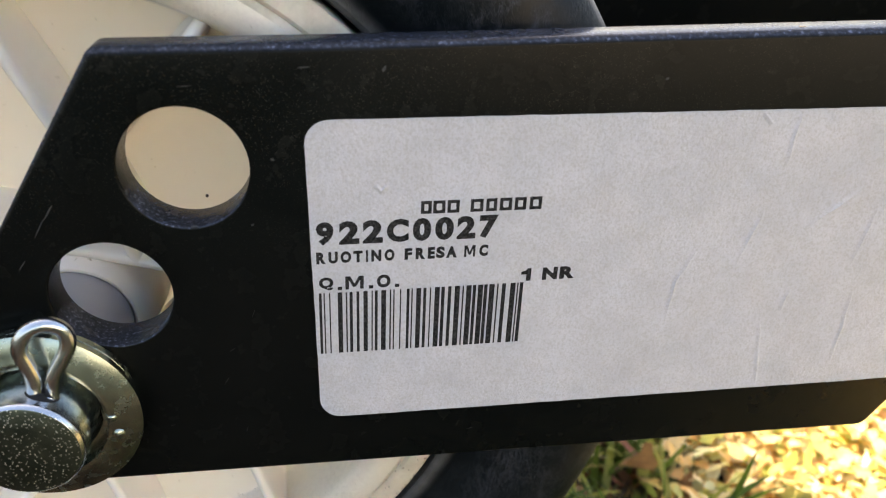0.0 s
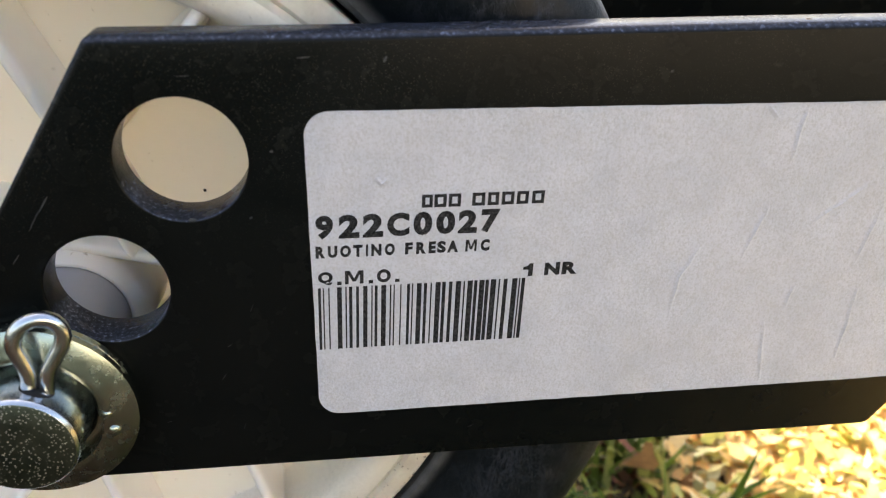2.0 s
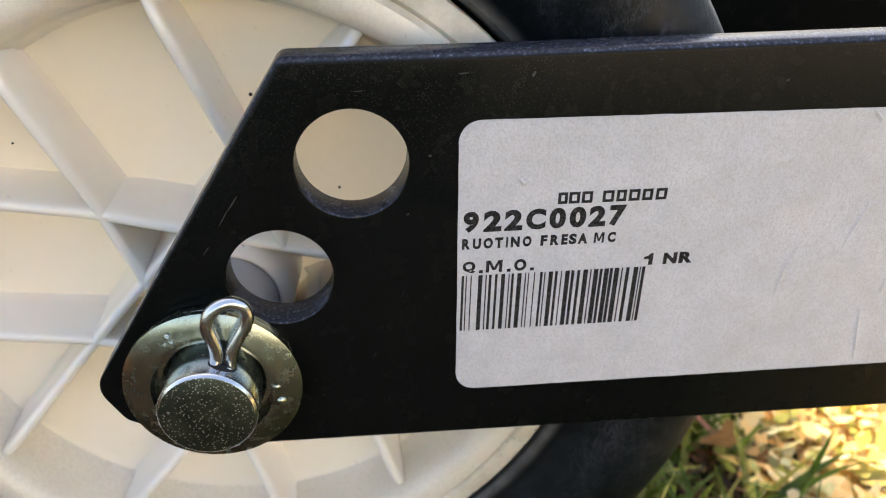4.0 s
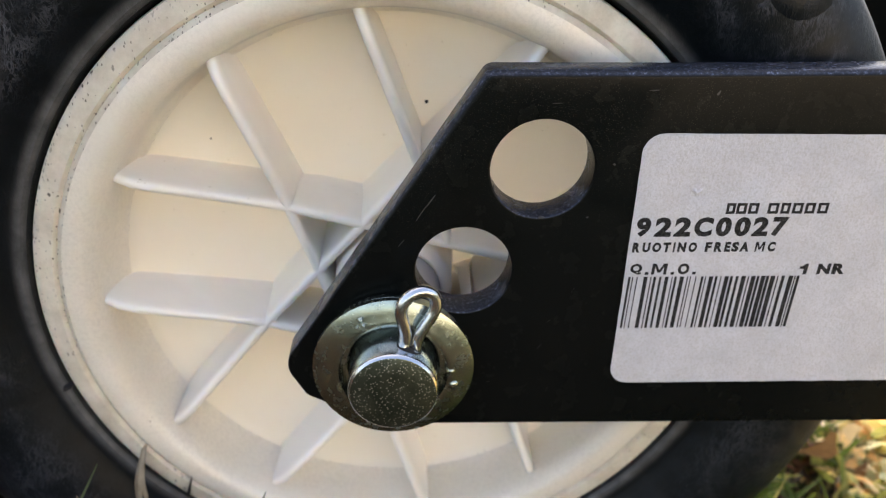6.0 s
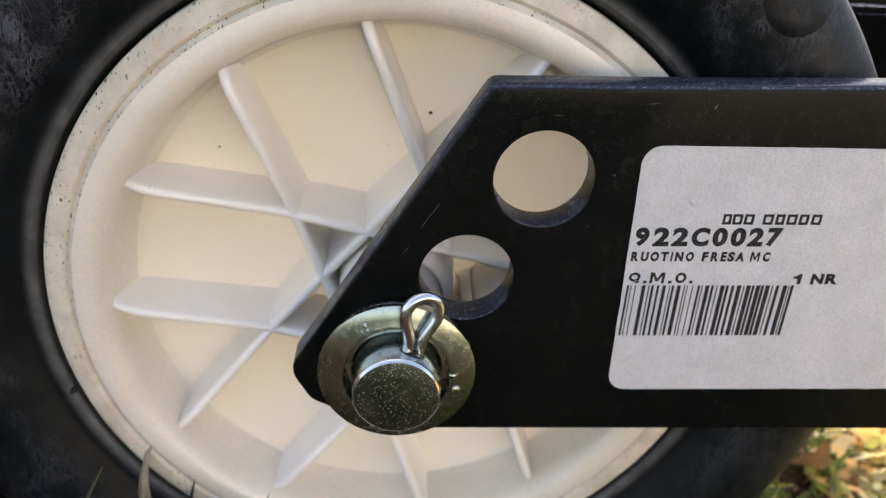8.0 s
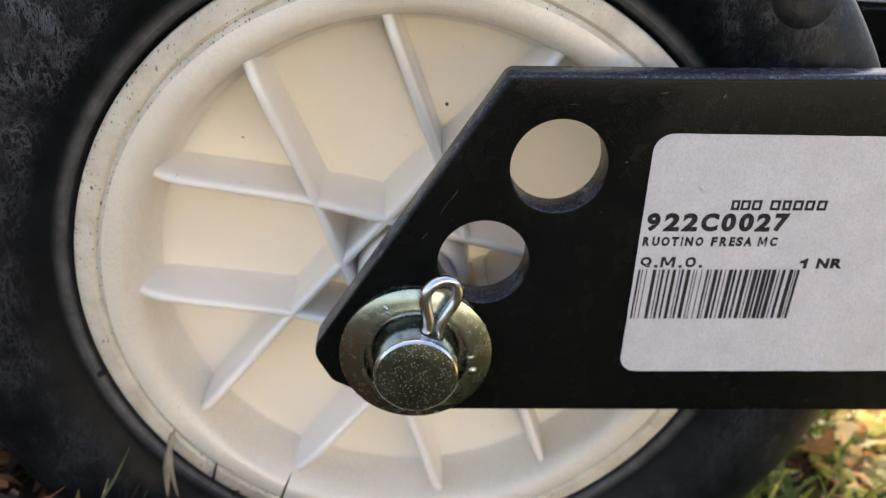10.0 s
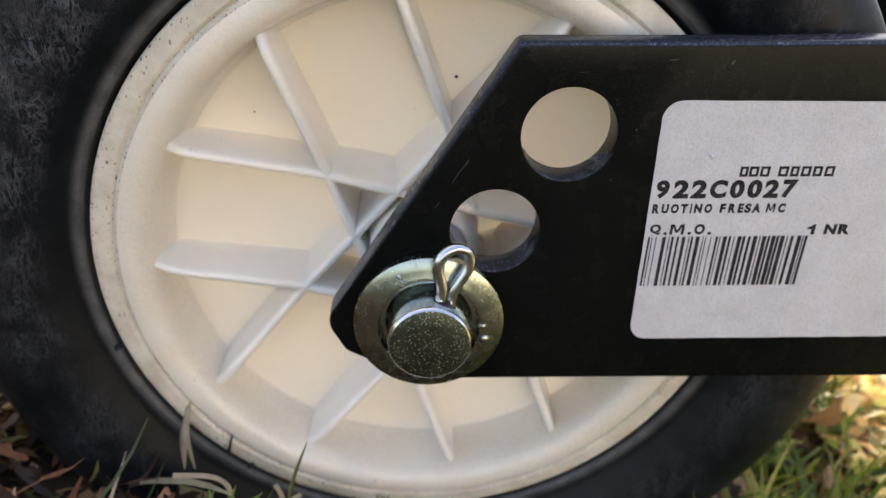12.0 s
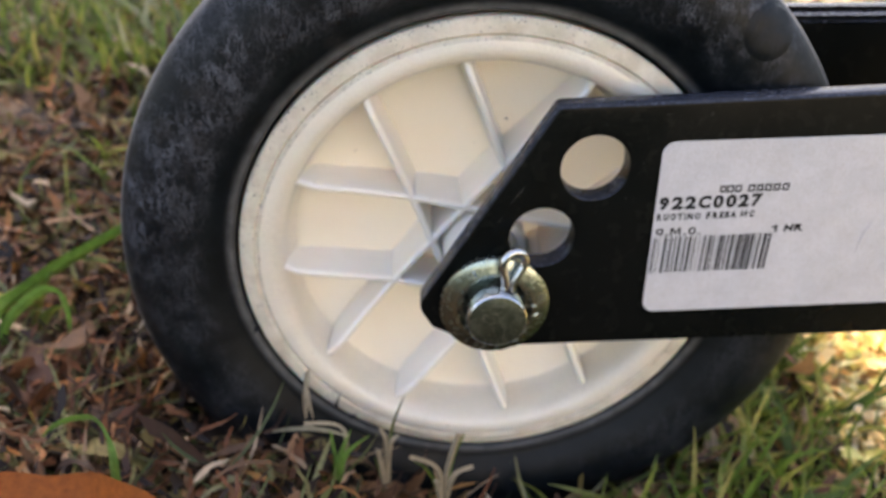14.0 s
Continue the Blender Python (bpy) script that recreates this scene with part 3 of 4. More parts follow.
def plate_mesh():
    """A thick steel plate in the x-z plane with a slanted, rounded end and two bored holes."""
    corners = [(-0.0338, 0.0304), (-0.0762, -0.0388), (-0.0712, -0.0474), (-0.0540, -0.0559), (0.1207, -0.0536), (0.1390, -0.0255), (0.1480, 0.0), (0.3600, 0.008), (0.3600, 0.0400), (0.1000, 0.0350), (0.0050, 0.0315)]
    radii = [0.0026, 0.006, 0.004, 0.004, 0.0026, 0.004, 0.004, 0.001, 0.001, 0, 0]
    edge = rounded(corners, radii)
    holes = [((-0.0215, 0.0104), 0.0107), ((-0.0363, -0.0135), 0.0105), ((-0.0511, -0.0365), 0.0100)]
    n = 48

    def circle(c, r):
        return [Vector((c[0] + r * math.cos(2 * math.pi * k / n), c[1] + r * math.sin(2 * math.pi * k / n))) for k in range(n)]
    soft = 0.0014
    # loops from the front face round the edge to the back face
    stages = [(soft, 0.0), (soft * 0.62, soft * 0.08), (soft * 0.30, soft * 0.29), (soft * 0.08, soft * 0.62), (0.0, soft), (0.0, THICK - soft), (soft * 0.3, THICK - soft * 0.3), (soft, THICK)]
    bm = bmesh.new()

    def loops(line, sign, st):
        made = []
        for d, y in st:
            ring = []
            for p, q in zip(line, inset(line, sign * d)):
                f = 1.0 if sign < 0 or (p.y > 0.0275 and p.x > -0.0355) else 0.35
                at = Vector(p).lerp(q, f)
                ring.append(bm.verts.new((at.x, y * f if y < THICK / 2 else THICK - (THICK - y) * f, at.y)))
            made.append(ring)
        for a, b in zip(made, made[1:]):
            for k in range(len(a)):
                j = (k + 1) % len(a)
                bm.faces.new((a[k], a[j], b[j], b[k]))
        return made[0], made[-1]
    fronts, backs = [], []
    f, b = loops(edge, 1, stages)
    fronts.append(f), backs.append(b)
    tight = [(d * 0.35, min(y * 0.35, THICK) if y < THICK / 2 else THICK - (THICK - y) * 0.35) for d, y in stages]
    for c, r in holes:
        f, b = loops(circle(c, r), -1, tight)
        fronts.append(f), backs.append(b)
    for group in (fronts, backs):
        es = []
        for loop in group:
            for k in range(len(loop)):
                es.append(bm.edges.get((loop[k], loop[(k + 1) % len(loop)])))
        bmesh.ops.triangle_fill(bm, use_beauty=True, edges=es)
    return bm


arm = thing("support_arm", "black-painted thick steel arm with bored holes and white label", "bracket", (0, 0, UP))
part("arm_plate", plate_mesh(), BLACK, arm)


def label_sheet():
    """A paper sticker, thin, with rounded corners, laid on a fine grid so that it may lie a little unevenly."""
    c = [(-0.0017, 0.0188), (-0.0004, -0.0430), (0.1360, -0.0402), (0.1345, 0.0217)]
    rough = rounded(c, [0.0042, 0.0042, 0.004, 0.004], 8)
    line = []
    for p, q in zip(rough, rough[1:] + rough[:1]):
        n = max(1, int((q - p).length / 0.0015))
        for k in range(n):
            s = p.lerp(q, k / n)
            line.append(s + Vector((noise.noise((s.x * 300, s.y * 300, 5)), noise.noise((s.x * 260, s.y * 260, 9)))) * 0.00012)
    bm = bmesh.new()
    top = [bm.verts.new((p.x, -0.00016, p.y)) for p in line]
    low = [bm.verts.new((p.x, 0.00005, p.y)) for p in line]
    bm.faces.new(top)
    for k in range(len(top)):
        j = (k + 1) % len(top)
        bm.faces.new((top[k], top[j], low[j], low[k]))
    return bm


label = part("label", label_sheet(), PAPER, arm, "white paper sticker, slightly grimy and creased")
PRINT_Y = -0.00020
SLOPE = 0.026      # the print climbs a little across the label


def bar_mesh(x0, x1, z0, z1):
    bm = bmesh.new()
    vs = [bm.verts.new((x, PRINT_Y, z + SLOPE * x)) for x, z in ((x0, z0), (x1, z0), (x1, z1), (x0, z1))]
    bm.faces.new(vs)
    return bm


def ring_mesh(x0, x1, z0, z1, w):
    bm = bmesh.new()
    a = [bm.verts.new((x, PRINT_Y, z + SLOPE * x)) for x, z in ((x0, z0), (x1, z0), (x1, z1), (x0, z1))]
    b = [bm.verts.new((x, PRINT_Y, z + SLOPE * x)) for x, z in ((x0 + w, z0 + w), (x1 - w, z0 + w), (x1 - w, z1 - w), (x0 + w, z1 - w))]
    for k in range(4):
        j = (k + 1) % 4
        bm.faces.new((a[k], a[j], b[j], b[k]))
    return bm


def print_line(name, text, x0, x1, z0, z1, heavy=0.0, gap=1.0):
    """A line of print: the built-in font, fitted between x0 and x1 and between z0 and z1."""
    cu = bpy.data.curves.new(name, "FONT")
    cu.body, cu.size, cu.offset, cu.space_character = text, 1.0, heavy, gap
    cu.resolution_u = 4
    tmp = new("tmp", cu)
    bpy.context.view_layer.update()
    me = bpy.data.meshes.new_from_object(tmp.evaluated_get(bpy.context.evaluated_depsgraph_get()))
    bpy.data.objects.remove(tmp)
    xs, ys = [v.co.x for v in me.vertices], [v.co.y for v in me.vertices]
    for v in me.vertices:
        x = x0 + (v.co.x - min(xs)) / (max(xs) - min(xs)) * (x1 - x0)
        v.co = (x, PRINT_Y, z0 + (v.co.y - min(ys)) / (max(ys) - min(ys)) * (z1 - z0) + SLOPE * x)
    me.name = name
    me.materials.clear()
    me.materials.append(INK)
    ob = new(name, me)
    ob.parent = label
    return ob


SIGNS = (
    ("part_number_sign", "922C0027", ((62, 128), (148, 226), (238, 316), (330, 415), (430, 502), (517, 590), (602, 676), (690, 764)), -0.0002, 0.0325, -0.00435, 0.00025, 0.054),
    ("part_name_sign", "RUOTINOFRESAMC", ((65, 100), (110, 145), (155, 195), (203, 238), (250, 258), (270, 308), (320, 358), (396, 425), (438, 475), (485, 512), (517, 550), (555, 597), (625, 668), (683, 718)), -0.0003, 0.0310, -0.0081, -0.0057, 0.060),
    ("unit_sign", "QMO", ((75, 130), (175, 245), (295, 348)), 0.0000, 0.0131, -0.01365, -0.0109, 0.055),
    ("quantity_sign", "NR", ((930, 985), (993, 1048)), 0.0418, 0.0481, -0.0139, -0.0112, 0.060),
)
for name, text, spans, left, right, low, high, heavy in SIGNS:
    first, last = spans[0][0], spans[-1][1]
    for sign, (a, c) in zip(text, spans):
        to = (right - left) / (last - first)
        x0, x1 = left + (a - first) * to, left + (c - first) * to
        if sign == "M":
            bm = bmesh.new()
            shape = ((0, 0), (0, 1), (0.27, 1), (0.5, 0.42), (0.73, 1), (1, 1), (1, 0), (0.80, 0), (0.80, 0.70), (0.59, 0.18), (0.41, 0.18), (0.20, 0.70), (0.20, 0))
            bm.faces.new([bm.verts.new((x0 + u * (x1 - x0), PRINT_Y, low + v * (high - low) + SLOPE * (x0 + u * (x1 - x0)))) for u, v in shape])
            part(name, bm, INK, label)
        else:
            print_line(name, sign, x0, x1, low, high, heavy)
for x in (0.0034, 0.0091, 0.0139):
    part("full_stop", bar_mesh(x, x + 0.0008, -0.0137, -0.0130), INK, label)
one = bmesh.new()
one.faces.new([one.verts.new((x, PRINT_Y, z + SLOPE * x)) for x, z in ((0.0387, -0.0139), (0.0396, -0.0139), (0.0396, -0.0112), (0.0389, -0.0112), (0.0385, -0.0117), (0.0377, -0.0119), (0.0377, -0.0125), (0.0387, -0.0125))])
part("quantity_sign", one, INK, label)
# the maker's name as plain blocks
for a, c in ((0, 31), (35, 70), (76, 111), (143, 180), (188, 220), (228, 264), (272, 306), (316, 352)):
    part("maker_block", ring_mesh(0.0183 + a * 0.0000623, 0.0183 + c * 0.0000623, 0.0010, 0.0035, 0.00062), INK, label)


# the printed code: each bar's left and right edge in hundredths of a millimetre
BARS = ((-8, 43), (77, 101), (177, 201), (335, 421), (483, 510), (552, 610), (680, 732), (808, 888), (958, 982), (1020, 1073), (1139, 1230), (1297, 1325), (1364, 1388), (1487, 1511), (1614, 1667), (1702, 1727), (1794, 1883), (1926, 1983), (2047, 2072), (2140, 2236), (2265, 2330), (2391, 2455), (2520, 2618), (2665, 2693), (2740, 2838), (2864, 2925), (2962, 3060), (3078, 3144), (3177, 3279), (3327, 3356), (3422, 3496), (3584, 3684), (3713, 3739), (3765, 3832))


def barcode():
    for a, c in BARS:
        x0, x1 = a * 1e-5, c * 1e-5
        part("bar", bar_mesh(x0, x1, -0.0276, -0.0142), INK, label)


def crease(points, wide, high):
    """A low ridge where the paper has puckered."""
    bm = bmesh.new()
    pts = [Vector(p) for p in points]
    rows = []
    fine = []
    for p, q in zip(pts, pts[1:]):
        fine += [p.lerp(q, k / 6) for k in range(6)]
    fine.append(pts[-1])
    for i, p in enumerate(fine):
        t = i / (len(fine) - 1)
        d = (fine[min(i + 1, len(fine) - 1)] - fine[max(i - 1, 0)]).normalized()
        s = Vector((-d.y, d.x))
        p = p + s * 0.0004 * noise.noise((p.x * 400, p.y * 400, 1))
        grow = math.sin(math.pi * min(1, max(0, t))) ** 0.5
        rows.append([bm.verts.new((p.x + s.x * u * wide, -0.00014 - high * v * grow, p.y + s.y * u * wide)) for u, v in ((-1.6, 0), (-0.7, 0.35), (-0.15, 1.0), (0.15, 1.0), (0.5, 0.3), (1.0, 0))])
    for a, c in zip(rows, rows[1:]):
        for k in range(5):
            bm.faces.new((a[k], a[k + 1], c[k + 1], c[k]))
    return bm


for line in (((0.0867, 0.0202), (0.0857, 0.0091)), ((0.0838, 0.0011), (0.0806, -0.0109)), ((0.0720, -0.0070), (0.0689, -0.0141), (0.0682, -0.0224)), ((0.1074, 0.0010), (0.1053, -0.0121)), ((0.1077, -0.0173), (0.1074, -0.0357)),
             ((0.0888, -0.0242), (0.0916, -0.0405)), ((0.1037, 0.0056), (0.0928, -0.0037)), ((0.0790, 0.0200), (0.0814, 0.0179)), ((0.0936, -0.0167), (0.0927, -0.0222)), ((0.0104, 0.0074), (0.0113, 0.0064), (0.0124, 0.0073))):
    part("crease", crease(line, 0.0005, 0.00032), PAPER, label)


barcode()


# small scuffs and scratches in the paint
def scuff(x, z, long, wide, turn):
    bm = bmesh.new()
    rnd = random.Random(int(x * 1e5) + 7)
    c, s = math.cos(turn), math.sin(turn)
    pts = []
    for k in range(10):
        a = 2 * math.pi * k / 10
        r = rnd.uniform(0.6, 1.0)
        u, v = long * 0.5 * r * math.cos(a), wide * 0.5 * r * math.sin(a)
        pts.append((x + u * c - v * s, z + u * s + v * c))
    bm.faces.new([bm.verts.new((px, -0.00004, pz)) for px, pz in pts])
    return bm


for x, z, long, wide, turn in ((0.0116, 0.0274, 0.0014, 0.0006, 1.1), (-0.0012, 0.0276, 0.0026, 0.0003, 0.1), (-0.0180, -0.0330, 0.0022, 0.00016, 1.0), (-0.0120, -0.0180, 0.0026, 0.00014, 1.2), (-0.0165, -0.0260, 0.0016, 0.00014, 0.6),
                               (-0.0440, 0.0030, 0.0040, 0.00030, 1.0), (-0.0460, 0.0000, 0.0050, 0.00022, 1.05), (-0.0500, -0.0070, 0.0030, 0.00020, 0.95), (-0.0150, -0.0450, 0.0020, 0.00014, 1.3), (-0.0290, -0.0430, 0.0012, 0.0002, 0.2),
                               (-0.0070, 0.0120, 0.0009, 0.0006, 0.0), (-0.0200, 0.0245, 0.0030, 0.00018, 0.05), (0.0600, 0.0260, 0.0008, 0.0005, 0.4), (0.0300, -0.0480, 0.0018, 0.00014, 0.3), (-0.0110, 0.0000, 0.0008, 0.0005, 0.4)):
    part("paint_scuff", scuff(x, z, long, wide, turn), CHIP, arm)


# burrs on the upper hole's edge, and a pale flake stuck to the rolled edge
def lump(x, y, z, sx, sy, sz, seed):
    bm = bmesh.new()
    bmesh.ops.create_icosphere(bm, subdivisions=2, radius=1.0)
    for v in bm.verts:
        k = 1 + 0.35 * noise.noise(v.co * 1.7 + Vector((seed, 0, 0)))
        v.co = (x + v.co.x * sx * k, y + v.co.y * sy * k, z + v.co.z * sz * k)
    return bm


part("burr", lump(-0.0105, 0.0005, 0.0192, 0.0004, 0.0003, 0.0009, 1), CHIP, arm)
part("burr", lump(-0.0207, 0.0002, -0.0003, 0.0007, 0.0003, 0.0003, 2), CHIP, arm)
part("burr", lump(-0.0312, 0.0004, 0.0063, 0.0002, 0.0002, 0.0006, 3), CHIP, arm)
part("stuck_flake", lump(0.0845, 0.0030, 0.0343, 0.0010, 0.0006, 0.00025, 4), STRAW, arm, "pale fleck of straw")


# ---------------------------------------------------------------- pin, washers, split pin
PX, PZ = -0.0511, -0.0365 + UP


def make_washer(name, text, y0, y1, mat, inner, outer, dish):
    w = thing(name, text, "washer", (PX, 0, PZ))
    prof = [(inner + 0.0006, y1 + dish), (inner, y1 - 0.0006 + dish), (inner, y0 + 0.0007 + dish), (inner + 0.0005, y0 - 0.9 * dish), (inner + 0.0013, y0 - 1.1 * dish), (inner + 0.0019, y0 - 0.7 * dish), (inner + 0.0034, y0),
            (outer - 0.0009, y0 + 1.1 * dish), (outer, y0 + 0.0006 + 0.8 * dish), (outer, y1 - 0.0004), (outer - 0.0005, y1)]
    part("ring", lathe(prof, 96, True), mat, w)
    return w


make_washer("backing_washer", "dull dark steel washer against the black arm", -0.0024, -0.0001, STEEL, 0.0100, 0.0174, 0.0)
washer = make_washer("flat_washer", "zinc-plated steel washer with a punched mark", -0.0052, -0.0025, STEEL, 0.0117, 0.0180, 0.0005)


def punch_mark(x, z, r):
    bm = lathe([(0.0, -0.0005), (r * 0.5, -0.0004), (r, 0.0), (r * 1.1, 0.0003)], 14)
    bmesh.ops.translate(bm, verts=bm.verts, vec=(x, -0.0055, z))
    return bm


for x, z, r in ((0.0133, -0.0034, 0.0013), (0.0128, 0.0004, 0.0010), (-0.0072, 0.0136, 0.0007), (-0.0066, 0.0124, 0.0006), (-0.0078, 0.0118, 0.0005)):
    part("punch_mark", punch_mark(x, z, r), STEEL, washer)

pin = thing("clevis_pin", "zinc-plated steel pin with a pitted end face", "pin", (PX, 0, PZ))
part("shank", lathe([(0.0, 0.040), (0.0098, 0.040), (0.0098, -0.0120), (0.00965, -0.0126), (0.0092, -0.0130)], 80), BRIGHT, pin)
part("end_face", lathe([(0.0092, -0.0130), (0.0089, -0.01315), (0.004, -0.0132), (0.0, -0.0132)], 80), FACE, pin, "pitted dark end face")
# no bored hole: a dark patch on the shank stands for its inner shade
hole = bmesh.new()
middle = hole.verts.new((0.0033, -0.0088, math.sqrt(0.0098 ** 2 - 0.0033 ** 2) + 0.00006))
ring = []
for k in range(20):
    x, y = 0.0033 + 0.0027 * math.cos(k * math.pi / 10), -0.0088 + 0.0022 * math.sin(k * math.pi / 10)
    ring.append(hole.verts.new((x, y, math.sqrt(0.0098 ** 2 - x * x) + 0.00006)))
for k in range(20):
    hole.faces.new((middle, ring[k], ring[(k + 1) % 20]))
part("cross_hole_shade", hole, DARK, pin)


def split_pin():
    s = thing("split_pin", "bright zinc-plated split pin with a round eye", "split pin", (PX + 0.0032, -0.0086, PZ + 0.0078))
    lean = Vector((0.17, 0.05, 1.0)).normalized()
    side = Vector((1.0, 0.25, -0.08)).normalized()
    half = [(0.00135, -0.008), (0.00135, 0.0008), (0.00140, 0.0032), (0.0017, 0.0050), (0.0026, 0.0074), (0.0036, 0.0099), (0.0036, 0.0120), (0.0026, 0.0139), (0.0009, 0.0149)]
    path = [(-x, z) for x, z in half] + half[::-1]
    pts = [Vector((0, 0, 0))] * 0
    for i in range(len(path) - 1):
        for j in range(4):
            t = j / 4
            p0, p1, p2, p3 = (Vector(path[max(0, min(len(path) - 1, i + q))]) for q in (-1, 0, 1, 2))
            pts.append(0.5 * ((2 * p1) + (p2 - p0) * t + (2 * p0 - 5 * p1 + 4 * p2 - p3) * t * t + (3 * p1 - p0 - 3 * p2 + p3) * t ** 3))
    pts.append(Vector(path[-1]))
    part("wire", sweep([side * p.x + lean * p.y for p in pts], 0.00138, 14), BRIGHT, s)


split_pin()


# ---------------------------------------------------------------- machine part behind
frame_beam = thing("machine_beam", "black-painted steel beam of the machine behind the wheel", "beam", (0, 0, UP))
part("side_plate", box(0.050, 0.60, 0.080, 0.088, -0.030, 0.0355, 0.002), CLEAN_BLACK, frame_beam)
part("top_flange", box(0.050, 0.60, 0.0885, 0.0985, 0.0285, 0.0370, 0.002), BLACK, frame_beam)


# ---------------------------------------------------------------- litter and grass
def strips(name, mat, count, area, length, width, lift, curl, upright, text, category, bias=None, seed=1, seg=4, tall=False, ragged=0.6):
    """Loose strips or blades strewn over the ground as one mesh."""
    rnd = random.Random(seed)
    verts, faces = [], []
    x0, x1, y0, y1 = area
    made = 0
    while made < count:
        x, y = rnd.uniform(x0, x1), rnd.uniform(y0, y1)
        if bias and rnd.random() > bias(x, y):
            continue
        made += 1
        L, W = length * rnd.uniform(0.4, 1.3), width * rnd.uniform(0.5, 1.4)
        turn = rnd.uniform(0, 2 * math.pi)
        up = rnd.uniform(*upright)
        d = Vector((math.cos(turn) * math.cos(up), math.sin(turn) * math.cos(up), math.sin(up)))
        across = Vector((-math.sin(turn), math.cos(turn), rnd.uniform(-0.8, 0.8))).normalized()
        bend = rnd.uniform(-curl, curl) if not tall else -rnd.uniform(0.1, curl)
        sway = rnd.uniform(-curl, curl) * 0.5
        p = Vector((x, y, ground_height(x, y) + rnd.uniform(*lift)))
        base = len(verts)
        row = []
        ok = True
        for k in range(seg + 1):
            t = k / seg
            w = W * (math.sin(math.pi * (0.12 + 0.82 * t)) if not tall else (1 - t) ** 0.6 + 0.04) / 2
            rag = 0.0 if tall else ragged
            row.append((p - across * w * (1 + rag * rnd.uniform(-1, 0.6)), p + across * w * (1 + rag * rnd.uniform(-1, 0.6))))
            rr = math.hypot(p.x - WX, p.z - WZ)
            if (0.012 < p.y < 0.078 and rr < 0.128) or (p.y < 0.014 and p.z > 0.092 and p.x > -0.09) or (p.x > -0.14 and p.y < -0.06 and p.z > 0.12):
                ok = False
            p = p + d * (L / seg)
            d = (d + Vector((0, 0, bend / seg)) + across * (sway / seg)).normalized()
        if not ok:
            continue
        for a, b in row:
            verts += [tuple(a), tuple(b)]
        faces += [(base + 2 * k, base + 2 * k + 1, base + 2 * k + 3, base + 2 * k + 2) for k in range(seg)]
    me = bpy.data.meshes.new(name)
    me.from_pydata(verts, [], faces)
    me.materials.append(mat)
    for q in me.polygons:
        q.use_smooth = True
    return tagged(new(name, me), text, category, kind="stuff")


near = (-0.60, 0.60, -0.25, 0.70)


def around(cx, cy, reach):
    """Thins out away from a middle, so that the strewn pieces have no edge."""
    return lambda x, y: math.exp(-(((x - cx) ** 2 + (y - cy) ** 2) / reach ** 2) ** 2)


round_wheel, beyond, in_sun = around(-0.08, 0.15, 0.42), around(-0.1, 0.9, 1.15), around(0.28, 0.13, 0.26)


def by_wheel(x, y):
    """Brown litter gives way to yellow leaves, paled for sunlight, towards +x."""
    return round_wheel(x, y) / (1 + math.exp((x - 0.121 - 0.02 * noise.noise((x * 20, y * 20, 17))) / 0.008))


strips("leaf_crumbs", LITTER, 26000, near, 0.007, 0.0034, (0.0, 0.010), 2.0, (-0.6, 0.7), "crumbled brown leaf pieces on the ground", "leaf litter", by_wheel, seed=1, ragged=0.9)
strips("leaf_litter", LITTER, 24000, near, 0.017, 0.0042, (0.0, 0.017), 3.0, (-0.6, 0.9), "brown torn leaves and mown clippings on the ground", "leaf litter", by_wheel, seed=2, ragged=0.9)
strips("dry_stalks", LITTER, 10000, near, 0.026, 0.0014, (0.003, 0.016), 1.4, (-0.3, 0.6), "thin brown dry stalks lying on the ground", "dry stalks", by_wheel, seed=3)
strips("middle_litter", LIT_BACK_LITTER, 15000, (-1.1, 0.3, 0.28, 1.3), 0.022, 0.0065, (0.0, 0.016), 1.8, (-0.4, 0.6), "brown leaf litter behind the wheel, paled as if lit", "leaf litter", around(-0.4, 0.75, 0.6), seed=21)
strips("far_litter", LIT_BACK_LITTER, 14000, (-2.2, 2.0, 0.3, 2.4), 0.035, 0.008, (0.0, 0.015), 1.4, (-0.3, 0.5), "brown leaf litter further off", "leaf litter", beyond, seed=4)


strips("grass_clippings", OLIVE, 5200, near, 0.032, 0.0017, (0.002, 0.016), 1.8, (-0.2, 0.45), "olive and straw-coloured mown grass clippings on the litter", "clippings", lambda x, y: by_wheel(x, y) * (0.25 + max(0.0, 1.4 * noise.noise((x * 16, y * 16, 21)) + 0.4)), seed=9, ragged=0.2)
strips("curled_leaves", LITTER, 900, near, 0.030, 0.013, (0.004, 0.018), 2.4, (-0.4, 0.6), "larger curled dry brown leaves on the ground", "leaf litter", by_wheel, seed=10, seg=6, ragged=0.5)


def green(x, y):
    if y < 0.05 and x < -0.03:
        return 0.0
    g = 0.03 + 1.0 * math.exp(-((x - 0.060) ** 2) / 0.009 - ((y - 0.070) ** 2) / 0.014) + 0.35 * max(0.0, noise.noise((x * 9, y * 9, 7)) - 0.15) * (1 if y > 0.05 else 0.2)
    return (g + (0.5 if y > 0.25 and x < -0.2 else 0)) * by_wheel(x, y)


